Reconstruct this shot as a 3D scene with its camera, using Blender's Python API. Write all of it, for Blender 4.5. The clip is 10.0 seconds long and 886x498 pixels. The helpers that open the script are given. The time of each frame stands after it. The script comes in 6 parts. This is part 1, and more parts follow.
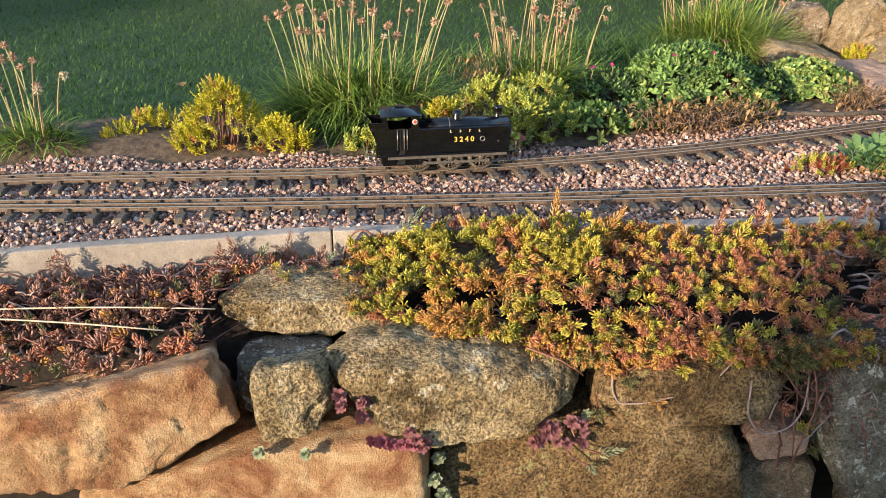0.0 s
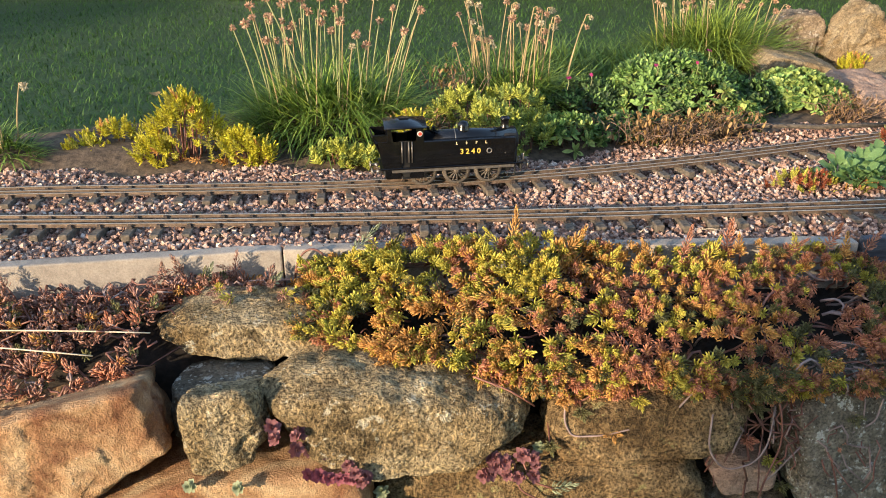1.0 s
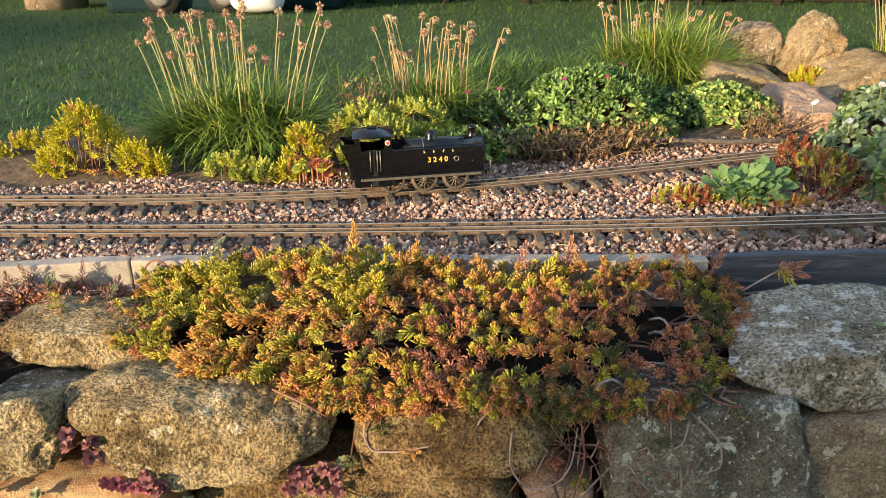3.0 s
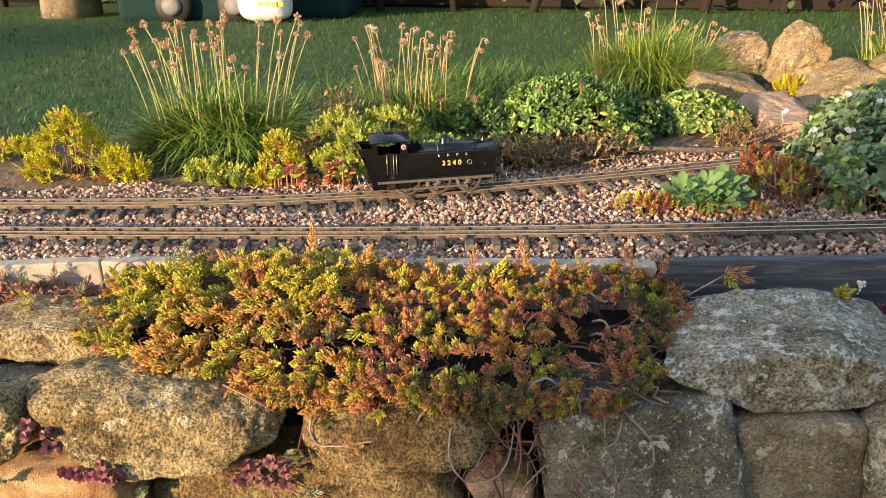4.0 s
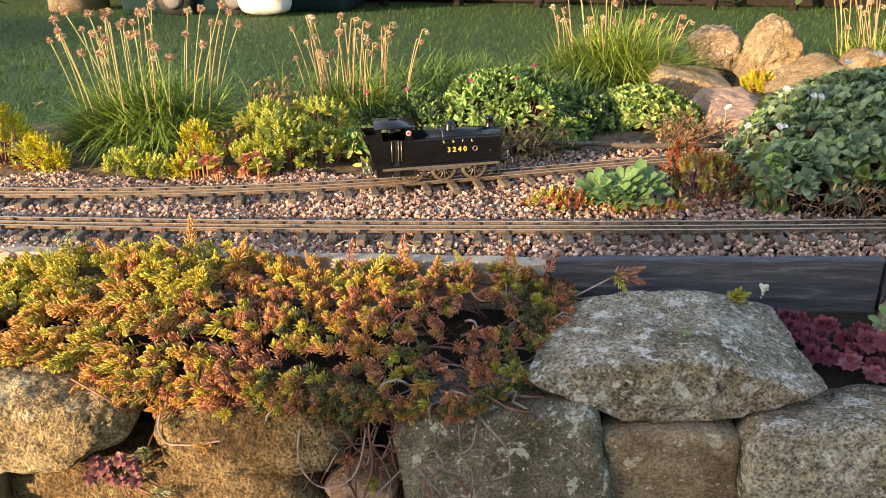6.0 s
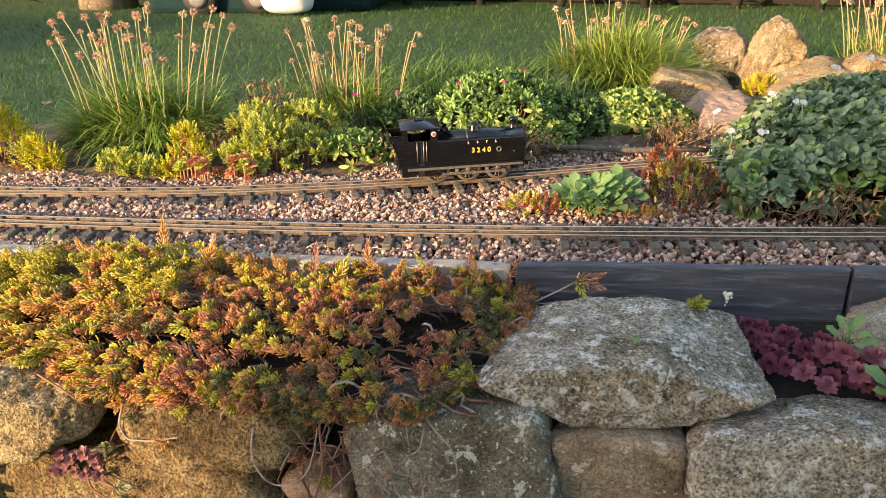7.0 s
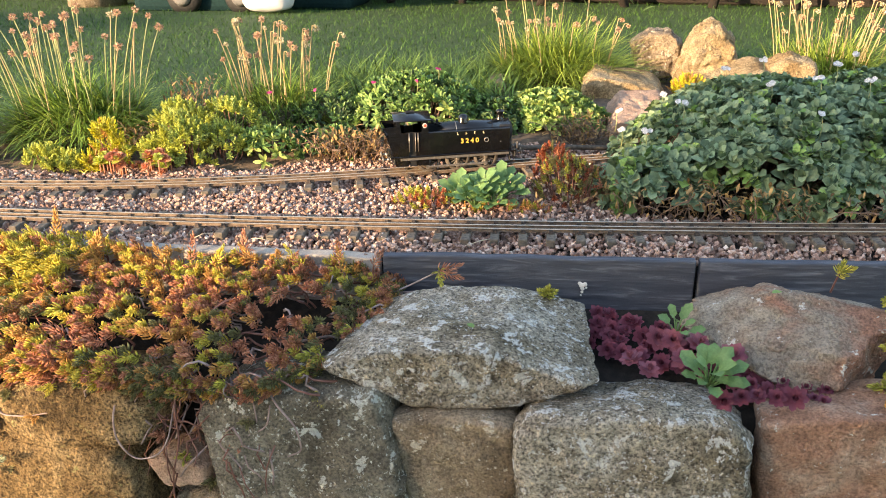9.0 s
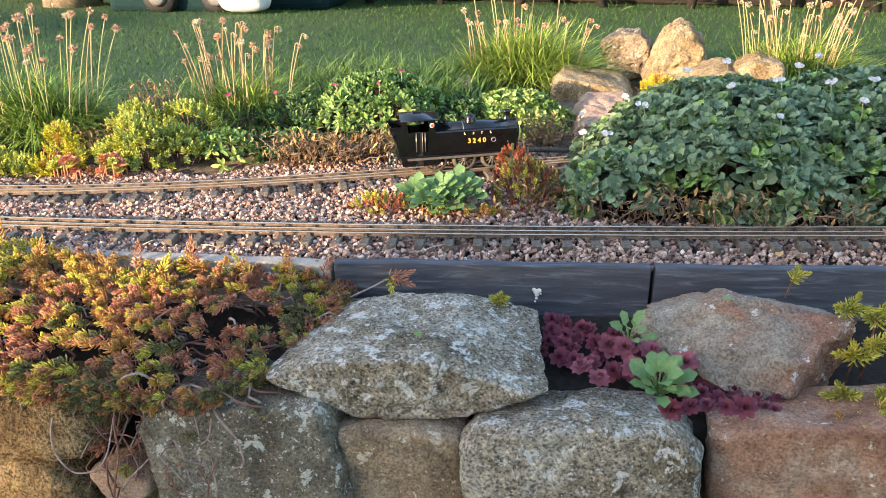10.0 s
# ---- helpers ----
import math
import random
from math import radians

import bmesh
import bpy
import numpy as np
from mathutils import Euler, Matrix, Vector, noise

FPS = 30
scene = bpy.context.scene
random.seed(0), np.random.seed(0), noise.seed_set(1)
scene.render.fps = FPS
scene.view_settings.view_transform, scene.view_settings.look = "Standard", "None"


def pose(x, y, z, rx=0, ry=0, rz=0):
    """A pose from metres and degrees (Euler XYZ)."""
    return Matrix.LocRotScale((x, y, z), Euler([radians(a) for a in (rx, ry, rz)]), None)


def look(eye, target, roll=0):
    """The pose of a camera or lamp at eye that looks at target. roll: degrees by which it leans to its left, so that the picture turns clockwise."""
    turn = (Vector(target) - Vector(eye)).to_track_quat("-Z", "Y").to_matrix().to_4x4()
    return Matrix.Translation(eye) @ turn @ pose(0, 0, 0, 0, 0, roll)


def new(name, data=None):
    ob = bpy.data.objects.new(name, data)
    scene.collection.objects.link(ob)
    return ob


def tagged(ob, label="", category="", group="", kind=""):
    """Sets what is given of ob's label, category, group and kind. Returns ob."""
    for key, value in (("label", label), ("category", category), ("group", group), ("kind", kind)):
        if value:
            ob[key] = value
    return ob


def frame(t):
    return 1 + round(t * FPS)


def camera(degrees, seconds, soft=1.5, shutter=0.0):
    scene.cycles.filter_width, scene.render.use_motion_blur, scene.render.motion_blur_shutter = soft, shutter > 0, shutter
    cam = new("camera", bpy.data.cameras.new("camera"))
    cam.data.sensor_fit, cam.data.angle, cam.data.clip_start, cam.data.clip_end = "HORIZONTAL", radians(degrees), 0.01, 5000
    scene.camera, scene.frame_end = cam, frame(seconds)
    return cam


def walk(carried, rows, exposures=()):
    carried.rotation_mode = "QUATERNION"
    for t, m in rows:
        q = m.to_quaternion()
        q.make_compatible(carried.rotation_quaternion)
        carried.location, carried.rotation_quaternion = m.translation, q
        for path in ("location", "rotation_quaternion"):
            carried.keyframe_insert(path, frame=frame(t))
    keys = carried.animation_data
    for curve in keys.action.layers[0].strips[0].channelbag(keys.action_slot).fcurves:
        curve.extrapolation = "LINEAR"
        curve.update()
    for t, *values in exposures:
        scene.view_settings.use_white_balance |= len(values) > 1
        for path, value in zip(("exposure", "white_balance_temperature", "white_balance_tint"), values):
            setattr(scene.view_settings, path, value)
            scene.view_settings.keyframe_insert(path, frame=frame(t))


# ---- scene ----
cam = camera(56.8, 10.0, soft=1.0)
METRES, EYE, TILT, LEAN, TURN = 1.1, 0.46, -24.6, 0.0, 0.0
ROWS = [
    (0.0, 0.0, 0.0, 0.0, -0.0, 0.0, 0.0),
    (0.5, 0.0402, 0.0062, 0.0011, 0.62, 0.15, -0.27),
    (1.0, 0.0725, 0.0455, 0.0188, 0.89, 0.37, -0.27),
    (1.5, 0.1087, 0.0837, 0.0211, 1.22, 0.63, -0.21),
    (2.0, 0.1745, 0.0883, 0.0261, 1.99, 0.79, -0.32),
    (2.5, 0.2522, 0.0682, 0.0301, 3.05, 0.97, -0.63),
    (3.0, 0.3282, 0.0549, 0.0244, 4.11, 1.15, -1.0),
    (4.5, 0.4433, 0.021, 0.0208, 5.84, 1.71, -1.52),
    (5.0, 0.4853, 0.0432, 0.018, 6.11, 1.66, -1.64),
    (5.5, 0.5443, 0.0794, 0.0194, 6.66, 1.51, -1.97),
    (7.0, 0.6788, 0.0866, 0.0377, 10.0, 1.04, -3.19),
    (7.5, 0.7331, 0.0901, 0.0419, 10.84, 0.86, -3.38),
    (8.0, 0.7763, 0.0929, 0.0363, 11.15, 0.75, -3.51),
    (8.5, 0.8205, 0.0853, 0.0405, 11.04, 0.76, -3.6),
    (9.0, 0.8665, 0.0641, 0.0392, 10.74, 0.82, -3.64),
    (9.5, 0.8918, 0.0645, 0.0405, 10.38, 0.84, -3.58),
    (10.0, 0.907, 0.0915, 0.0502, 9.89, 0.86, -3.34),
]
walk(cam, [(t, pose(0, 0, EYE, TILT, LEAN, TURN) @ pose(METRES * x, METRES * y, METRES * z, 90 + pitch, roll, yaw)) for t, x, y, z, yaw, pitch, roll in ROWS],
     exposures=[(0.0, 1.5, 6050, 14), (1.0, 1.5, 6200, 13), (2.5, 1.6, 6700, 12), (4.5, 1.87, 7350, 15), (5.5, 1.93, 7450, 17), (7.5, 2.08, 7450, 18), (9.0, 2.32, 7150, 17), (9.5, 2.38, 6050, 14), (10.0, 2.38, 6450, 16)])


# ---------- light ----------
SUN_TRAVEL = Vector((0.69, 0.72, -0.19)).normalized()
world = bpy.data.worlds.new("sky")
scene.world = world
world.use_nodes = True
wn = world.node_tree.nodes
wl = world.node_tree.links
sky = wn.new("ShaderNodeTexSky")
sky.sky_type = "NISHITA"
sky.sun_disc = False
sky.sun_elevation = math.asin(-SUN_TRAVEL.z)
sky.sun_rotation = math.atan2(-SUN_TRAVEL.x, -SUN_TRAVEL.y)
wl.new(sky.outputs[0], wn["Background"].inputs[0])
wn["Background"].inputs[1].default_value = 0.162
sun_data = bpy.data.lights.new("sun", "SUN")
sun_data.energy = 3.0
sun_data.angle = radians(0.6)
sun_data.color = (1.0, 0.77, 0.50)
sun = new("sun", sun_data)
sun.matrix_world = look((-6, -6, 4), Vector((-6, -6, 4)) + SUN_TRAVEL)

# ---------- materials ----------
def nodes_of(name):
    m = bpy.data.materials.new(name)
    m.use_nodes = True
    return m, m.node_tree.nodes, m.node_tree.links, m.node_tree.nodes["Principled BSDF"]


def ramp(n, l, src, stops):
    r = n.new("ShaderNodeValToRGB")
    while len(r.color_ramp.elements) < len(stops):
        r.color_ramp.elements.new(0.5)
    for e, (p, c) in zip(r.color_ramp.elements, stops):
        e.position = p
        e.color = (*c, 1)
    l.new(src, r.inputs[0])
    return r.outputs[0]


def noise_tex(n, l, scale, detail=6, rough=0.6, coords="Object", distortion=0.0):
    tc = n.new("ShaderNodeTexCoord")
    t = n.new("ShaderNodeTexNoise")
    t.inputs["Scale"].default_value = scale
    t.inputs["Detail"].default_value = detail
    t.inputs["Roughness"].default_value = rough
    t.inputs["Distortion"].default_value = distortion
    l.new(tc.outputs[coords], t.inputs["Vector"])
    return t.outputs["Fac"]


def mixc(n, l, fac, a, b, mode="MIX"):
    m = n.new("ShaderNodeMix")
    m.data_type = "RGBA"
    m.blend_type = mode
    for sock, v in ((m.inputs[0], fac), (m.inputs[6], a), (m.inputs[7], b)):
        if isinstance(v, (int, float)):
            sock.default_value = v
        elif isinstance(v, tuple):
            sock.default_value = (*v, 1)
        else:
            l.new(v, sock)
    return m.outputs[2]


def bump(n, l, p, height, strength, distance):
    b = n.new("ShaderNodeBump")
    b.inputs["Strength"].default_value = strength
    b.inputs["Distance"].default_value = distance
    l.new(height, b.inputs["Height"])
    l.new(b.outputs[0], p.inputs["Normal"])


def stone_mat(name, dark, mid, light, lichen, amount, grain=380, spots=30, relief=0.003, contrast=0.7, crust=0.63, broad_scale=9):
    """Weathered stone: broad tint, crystal grain, crisp lichen patches, dark crust and pits."""
    m, n, l, p = nodes_of(name)
    broad = noise_tex(n, l, broad_scale, 6, 0.6, "Object", 0.6)
    base = ramp(n, l, broad, [(0.36, dark), (0.5, mid), (0.64, light)])
    fine = noise_tex(n, l, grain, 3, 0.65)
    g = ramp(n, l, fine, [(0.38, (0.22, 0.2, 0.18)), (0.48, (0.86, 0.85, 0.84)), (0.56, (1.1, 1.08, 1.05)), (0.66, (1.6, 1.56, 1.45))])
    base = mixc(n, l, contrast, base, g, "MULTIPLY")
    blot = noise_tex(n, l, 75, 6, 0.7, "Object", 0.3)
    g2 = ramp(n, l, blot, [(0.36, (0.55, 0.53, 0.5)), (0.52, (1, 1, 1)), (0.66, (1.22, 1.2, 1.14))])
    base = mixc(n, l, min(1.0, contrast + 0.15), base, g2, "MULTIPLY")
    dk = noise_tex(n, l, 17, 8, 0.75, "Object", 0.4)
    dmask = ramp(n, l, dk, [(crust, (0, 0, 0)), (crust + 0.06, (0.8, 0.8, 0.8))])
    base = mixc(n, l, dmask, base, mixc(n, l, 0.8, tuple(c * 0.42 for c in dark), g, "MULTIPLY"))
    lf = noise_tex(n, l, spots, 8, 0.72, "Object", 0.2)
    mask = ramp(n, l, lf, [(amount, (0, 0, 0)), (amount + 0.025, (0.9, 0.9, 0.9))])
    base = mixc(n, l, mask, base, mixc(n, l, 0.3, lichen, g, "MULTIPLY"))
    sp = noise_tex(n, l, spots * 4.2, 4, 0.6)
    smask = ramp(n, l, sp, [(amount + 0.06, (0, 0, 0)), (amount + 0.085, (0.85, 0.85, 0.85))])
    base = mixc(n, l, smask, base, lichen)
    l.new(base, p.inputs["Base Color"])
    p.inputs["Roughness"].default_value = 0.92
    p.inputs["Specular IOR Level"].default_value = 0.25
    h = n.new("ShaderNodeMath")
    h.operation = "ADD"
    l.new(fine, h.inputs[0])
    l.new(blot, h.inputs[1])
    bump(n, l, p, h.outputs[0], 1.0, relief * 2.0)
    return m


def leaf_mat(name, a, b, gloss=0.5, translucent=0.2, low=0.55, high=1.2):
    """Leaf surface: each leaf its own tint between a and b, part of the light passing through."""
    m, n, l, p = nodes_of(name)
    a, b = tuple(x * low for x in a), tuple(min(0.88, x * high) for x in b)
    geo = n.new("ShaderNodeNewGeometry")
    c = ramp(n, l, geo.outputs["Random Per Island"], [(0.0, a), (1.0, b)])
    v = noise_tex(n, l, 300, 3, 0.6)
    c = mixc(n, l, 0.5, c, ramp(n, l, v, [(0.3, (0.6, 0.6, 0.6)), (0.7, (1.25, 1.25, 1.25))]), "MULTIPLY")
    l.new(c, p.inputs["Base Color"])
    p.inputs["Roughness"].default_value = gloss
    p.inputs["Specular IOR Level"].default_value = 0.28
    tr = n.new("ShaderNodeBsdfTranslucent")
    l.new(c, tr.inputs[0])
    mx = n.new("ShaderNodeMixShader")
    mx.inputs[0].default_value = translucent
    l.new(p.outputs[0], mx.inputs[1])
    l.new(tr.outputs[0], mx.inputs[2])
    l.new(mx.outputs[0], n["Material Output"].inputs[0])
    return m


def plain_mat(name, a, b, rough=0.6, metal=0.0, scale=60, relief=0.0005, coat=0.0):
    m, n, l, p = nodes_of(name)
    f = noise_tex(n, l, scale, 6, 0.65)
    l.new(ramp(n, l, f, [(0.35, a), (0.65, b)]), p.inputs["Base Color"])
    p.inputs["Roughness"].default_value = rough
    p.inputs["Metallic"].default_value = metal
    p.inputs["Coat Weight"].default_value = coat
    bump(n, l, p, f, 0.5, relief)
    return m


TAN = stone_mat("tan_granite", (0.32, 0.23, 0.11), (0.5, 0.385, 0.21), (0.64, 0.53, 0.33), (0.74, 0.68, 0.5), 0.59, 260, 40, 0.009, 0.9, 0.57)
MOSSY = stone_mat("mossy_granite", (0.17, 0.115, 0.055), (0.31, 0.21, 0.10), (0.41, 0.30, 0.16), (0.4, 0.36, 0.16), 0.61, 260, 34, 0.007, 0.85, 0.57)
ORANGE = stone_mat("orange_sandstone", (0.26, 0.12, 0.06), (0.45, 0.27, 0.14), (0.63, 0.46, 0.27), (0.62, 0.5, 0.36), 0.645, 420, 14, 0.0026, 0.3, 0.65, 16)
GREY = stone_mat("grey_lichen_stone", (0.26, 0.215, 0.145), (0.43, 0.37, 0.28), (0.58, 0.53, 0.44), (0.84, 0.83, 0.78), 0.56, 260, 48, 0.006, 0.85, 0.60)
DARKGREY = stone_mat("dark_grey_stone", (0.13, 0.115, 0.085), (0.205, 0.18, 0.135), (0.29, 0.265, 0.205), (0.6, 0.61, 0.54), 0.565, 300, 40, 0.003, 0.55, 0.65)
BROWN = stone_mat("brown_stone", (0.22, 0.165, 0.11), (0.35, 0.275, 0.19), (0.44, 0.36, 0.26), (0.66, 0.61, 0.5), 0.59, 300, 46, 0.003, 0.5, 0.65)
REDGREY = stone_mat("red_grey_stone", (0.38, 0.20, 0.135), (0.34, 0.27, 0.205), (0.42, 0.37, 0.30), (0.74, 0.72, 0.66), 0.61, 320, 26, 0.003, 0.5, 0.66, 11)
RUSTY = stone_mat("rust_red_stone", (0.28, 0.14, 0.09), (0.42, 0.24, 0.16), (0.5, 0.37, 0.28), (0.78, 0.76, 0.68), 0.62, 300, 30, 0.003, 0.42, 0.66)
ROCK = stone_mat("ochre_rock", (0.28, 0.195, 0.10), (0.42, 0.32, 0.185), (0.5, 0.41, 0.27), (0.64, 0.6, 0.46), 0.64, 260, 26, 0.005, 0.55, 0.64)
SALMON = stone_mat("salmon_sandstone", (0.36, 0.23, 0.165), (0.45, 0.30, 0.215), (0.5, 0.36, 0.27), (0.5, 0.42, 0.33), 0.7, 260, 24, 0.002, 0.35, 0.68)
CONCRETE = stone_mat("grey_slab", (0.29, 0.26, 0.225), (0.36, 0.325, 0.28), (0.41, 0.37, 0.32), (0.44, 0.41, 0.36), 0.7, 420, 18, 0.0003, 0.2, 0.7)
# soil darkened beyond its own tone, so gaps and crevices look shaded
SOIL = plain_mat("gap_shade_soil", (0.008, 0.006, 0.004), (0.03, 0.021, 0.014), 0.95, 0, 90, 0.006)
BEDSOIL = plain_mat("tan_bed_soil", (0.055, 0.038, 0.024), (0.17, 0.12, 0.075), 0.95, 0, 70, 0.008)
LAWN = plain_mat("lawn_turf", (0.02, 0.05, 0.012), (0.035, 0.085, 0.02), 0.9, 0, 40, 0.01)


def slate_mat():
    m, n, l, p = nodes_of("slate")
    tc = n.new("ShaderNodeTexCoord")
    mp = n.new("ShaderNodeMapping")
    mp.inputs["Scale"].default_value = (6, 60, 60)
    l.new(tc.outputs["Object"], mp.inputs[0])
    t = n.new("ShaderNodeTexNoise")
    t.inputs["Scale"].default_value = 2.2
    t.inputs["Detail"].default_value = 9
    t.inputs["Roughness"].default_value = 0.62
    t.inputs["Distortion"].default_value = 0.7
    l.new(mp.outputs[0], t.inputs["Vector"])
    c = ramp(n, l, t.outputs["Fac"], [(0.3, (0.035, 0.039, 0.052)), (0.55, (0.072, 0.08, 0.1)), (0.72, (0.2, 0.21, 0.24))])
    l.new(c, p.inputs["Base Color"])
    p.inputs["Roughness"].default_value = 0.55
    bump(n, l, p, t.outputs["Fac"], 0.8, 0.003)
    return m


SLATE = slate_mat()


def gravel_mat():
    m, n, l, p = nodes_of("pink_granite_chippings")
    geo = n.new("ShaderNodeNewGeometry")
    c = ramp(n, l, geo.outputs["Random Per Island"], [(0.0, (0.09, 0.05, 0.036)), (0.3, (0.29, 0.17, 0.125)), (0.7, (0.5, 0.325, 0.245)), (0.92, (0.62, 0.46, 0.37)), (1.0, (0.74, 0.64, 0.55))])
    v = noise_tex(n, l, 500, 4, 0.7)
    c = mixc(n, l, 0.8, c, ramp(n, l, v, [(0.35, (0.5, 0.5, 0.5)), (0.65, (1.3, 1.3, 1.3))]), "MULTIPLY")
    l.new(c, p.inputs["Base Color"])
    p.inputs["Roughness"].default_value = 0.85
    return m


GRAVEL = gravel_mat()
RAIL = plain_mat("weathered_rail", (0.105, 0.073, 0.05), (0.215, 0.155, 0.11), 0.55, 0.2, 120, 0.0004)
# polished head: its shine is painted as a pale tone, with little metal
RAILTOP = plain_mat("painted_shine_rail_head", (0.55, 0.48, 0.38), (0.72, 0.65, 0.53), 0.4, 0.3, 150, 0.0001)
SLEEPER = plain_mat("weathered_sleeper", (0.06, 0.05, 0.039), (0.17, 0.14, 0.105), 0.85, 0, 140, 0.001)
CHAIR = plain_mat("rail_chair", (0.03, 0.024, 0.02), (0.08, 0.06, 0.05), 0.7, 0.2, 120, 0.0004)
BLACK = plain_mat("black_enamel", (0.0025, 0.0025, 0.003), (0.006, 0.006, 0.0065), 0.24, 0, 90, 0.0001, 0.3)
SOOT = plain_mat("sooty_black", (0.006, 0.006, 0.006), (0.018, 0.017, 0.016), 0.6, 0, 160, 0.0003)
STEEL = plain_mat("dull_steel", (0.20, 0.18, 0.155), (0.34, 0.31, 0.27), 0.4, 0.7, 140, 0.0002)
WHEELM = plain_mat("grimy_wheel", (0.10, 0.085, 0.07), (0.2, 0.175, 0.145), 0.5, 0.4, 160, 0.0003)
CREAM = plain_mat("cream_lettering", (0.75, 0.62, 0.32), (0.82, 0.70, 0.4), 0.5)
YELLOWP = plain_mat("yellow_numerals", (0.72, 0.47, 0.06), (0.8, 0.55, 0.1), 0.5)
REDP = plain_mat("red_paint", (0.6, 0.06, 0.03), (0.68, 0.09, 0.05), 0.45)
WHITEP = plain_mat("white_paint", (0.7, 0.68, 0.62), (0.8, 0.78, 0.72), 0.5)
STRAW = plain_mat("dry_straw", (0.55, 0.45, 0.30), (0.72, 0.62, 0.46), 0.6)
STEMRED = plain_mat("red_brown_stem", (0.13, 0.05, 0.035), (0.26, 0.12, 0.085), 0.55)
STEMGREY = plain_mat("woody_grey_stem", (0.22, 0.155, 0.135), (0.40, 0.30, 0.27), 0.7)
TWIG = plain_mat("brown_twig", (0.12, 0.075, 0.05), (0.25, 0.165, 0.115), 0.7)
DEADLEAF = leaf_mat("dead_leaf", (0.24, 0.13, 0.05), (0.48, 0.31, 0.13), 0.8, 0.15)

S_YELLOW = leaf_mat("sedum_yellow", (0.66, 0.52, 0.065), (0.82, 0.68, 0.13), 0.5, 0.18, 0.75, 1.15)
S_LIME = leaf_mat("sedum_lime", (0.41, 0.41, 0.06), (0.64, 0.60, 0.12), 0.5, 0.18, 0.75, 1.15)
S_ORANGE = leaf_mat("sedum_orange", (0.62, 0.30, 0.08), (0.78, 0.46, 0.15), 0.5, 0.18, 0.75, 1.15)
S_RUST = leaf_mat("sedum_rust", (0.48, 0.175, 0.095), (0.68, 0.33, 0.20), 0.5, 0.18, 0.75, 1.15)
S_OLIVE = leaf_mat("sedum_olive", (0.15, 0.155, 0.06), (0.27, 0.255, 0.11), 0.5, 0.18, 0.75, 1.15)
S_DRY = leaf_mat("sedum_dry_brown", (0.26, 0.11, 0.08), (0.58, 0.34, 0.25), 0.6, 0.12)
S_GLAUC = leaf_mat("sedum_glaucous", (0.26, 0.32, 0.2), (0.4, 0.45, 0.28))
GOLD = leaf_mat("golden_sedum", (0.66, 0.57, 0.03), (0.8, 0.7, 0.07))
PALE = leaf_mat("pale_green_leaf", (0.5, 0.56, 0.08), (0.68, 0.7, 0.16))
ROSE = leaf_mat("plum_houseleek", (0.13, 0.03, 0.05), (0.29, 0.085, 0.12), 0.4)
DEEPRED = leaf_mat("deep_red_stonecrop", (0.26, 0.06, 0.03), (0.42, 0.13, 0.06))
THRIFT = leaf_mat("thrift_blade", (0.075, 0.150, 0.030), (0.210, 0.345, 0.068))
THRIFT2 = leaf_mat("thrift_blade_light", (0.19, 0.29, 0.04), (0.40, 0.52, 0.10))
STALK = leaf_mat("flower_stalk", (0.25, 0.29, 0.11), (0.44, 0.45, 0.21), 0.5, 0.1)
STALKDRY = leaf_mat("dry_flower_stalk", (0.384, 0.288, 0.128), (0.528, 0.400, 0.216), 0.6, 0.1)
HEAD = leaf_mat("faded_flower_head", (0.46, 0.25, 0.15), (0.72, 0.48, 0.33), 0.8, 0.25)
HEADPALE = leaf_mat("pale_seed_head", (0.6, 0.48, 0.3), (0.75, 0.66, 0.46), 0.8, 0.25)
GREENLEAF = leaf_mat("mid_green_leaf", (0.11, 0.215, 0.06), (0.27, 0.43, 0.12))
LIGHTLEAF = leaf_mat("light_green_leaf", (0.240, 0.348, 0.084), (0.456, 0.552, 0.168))
ARABIS = leaf_mat("grey_green_leaf", (0.125, 0.215, 0.115), (0.27, 0.365, 0.21), 0.5)
DARKLEAF = leaf_mat("dark_green_leaf", (0.039, 0.078, 0.033), (0.104, 0.169, 0.065))
FRESH = leaf_mat("fresh_green_leaf", (0.11, 0.22, 0.075), (0.19, 0.32, 0.12), 0.45)
PURPLE = leaf_mat("purple_succulent", (0.21, 0.055, 0.085), (0.40, 0.14, 0.175), 0.4)
PINKSUC = leaf_mat("dusky_pink_succulent", (0.24, 0.09, 0.10), (0.38, 0.18, 0.18), 0.4)
PETALW = leaf_mat("white_petal", (0.75, 0.74, 0.70), (0.85, 0.84, 0.82), 0.6)
PETALP = leaf_mat("magenta_petal", (0.5, 0.04, 0.16), (0.65, 0.08, 0.25), 0.6)
GRASS = leaf_mat("grass_blade", (0.039, 0.094, 0.018), (0.083, 0.176, 0.033))
# paler copy of the lawn grass: sunlight on the tall blades, put into colour
GRASSLIT = leaf_mat("sunlit_tall_grass", (0.08, 0.15, 0.025), (0.18, 0.28, 0.06))

# ---------- mesh tools ----------
rng = np.random.default_rng(7)


def part(name, bm, material, parent=None, label=""):
    """Link a bmesh as one object, smooth-shaded by angle, under a thing or a part."""
    me = bpy.data.meshes.new(name)
    bm.to_mesh(me)
    bm.free()
    for mat in material if isinstance(material, (list, tuple)) else [material]:
        me.materials.append(mat)
    ob = new(name, me)
    if parent:
        ob.parent = parent
    if label:
        ob["label"] = label
    return ob


def empty(name, at=(0, 0, 0), turn=0):
    e = new(name)
    e.empty_display_size = 0.01
    e.matrix_basis = pose(*at, 0, 0, turn)
    return e


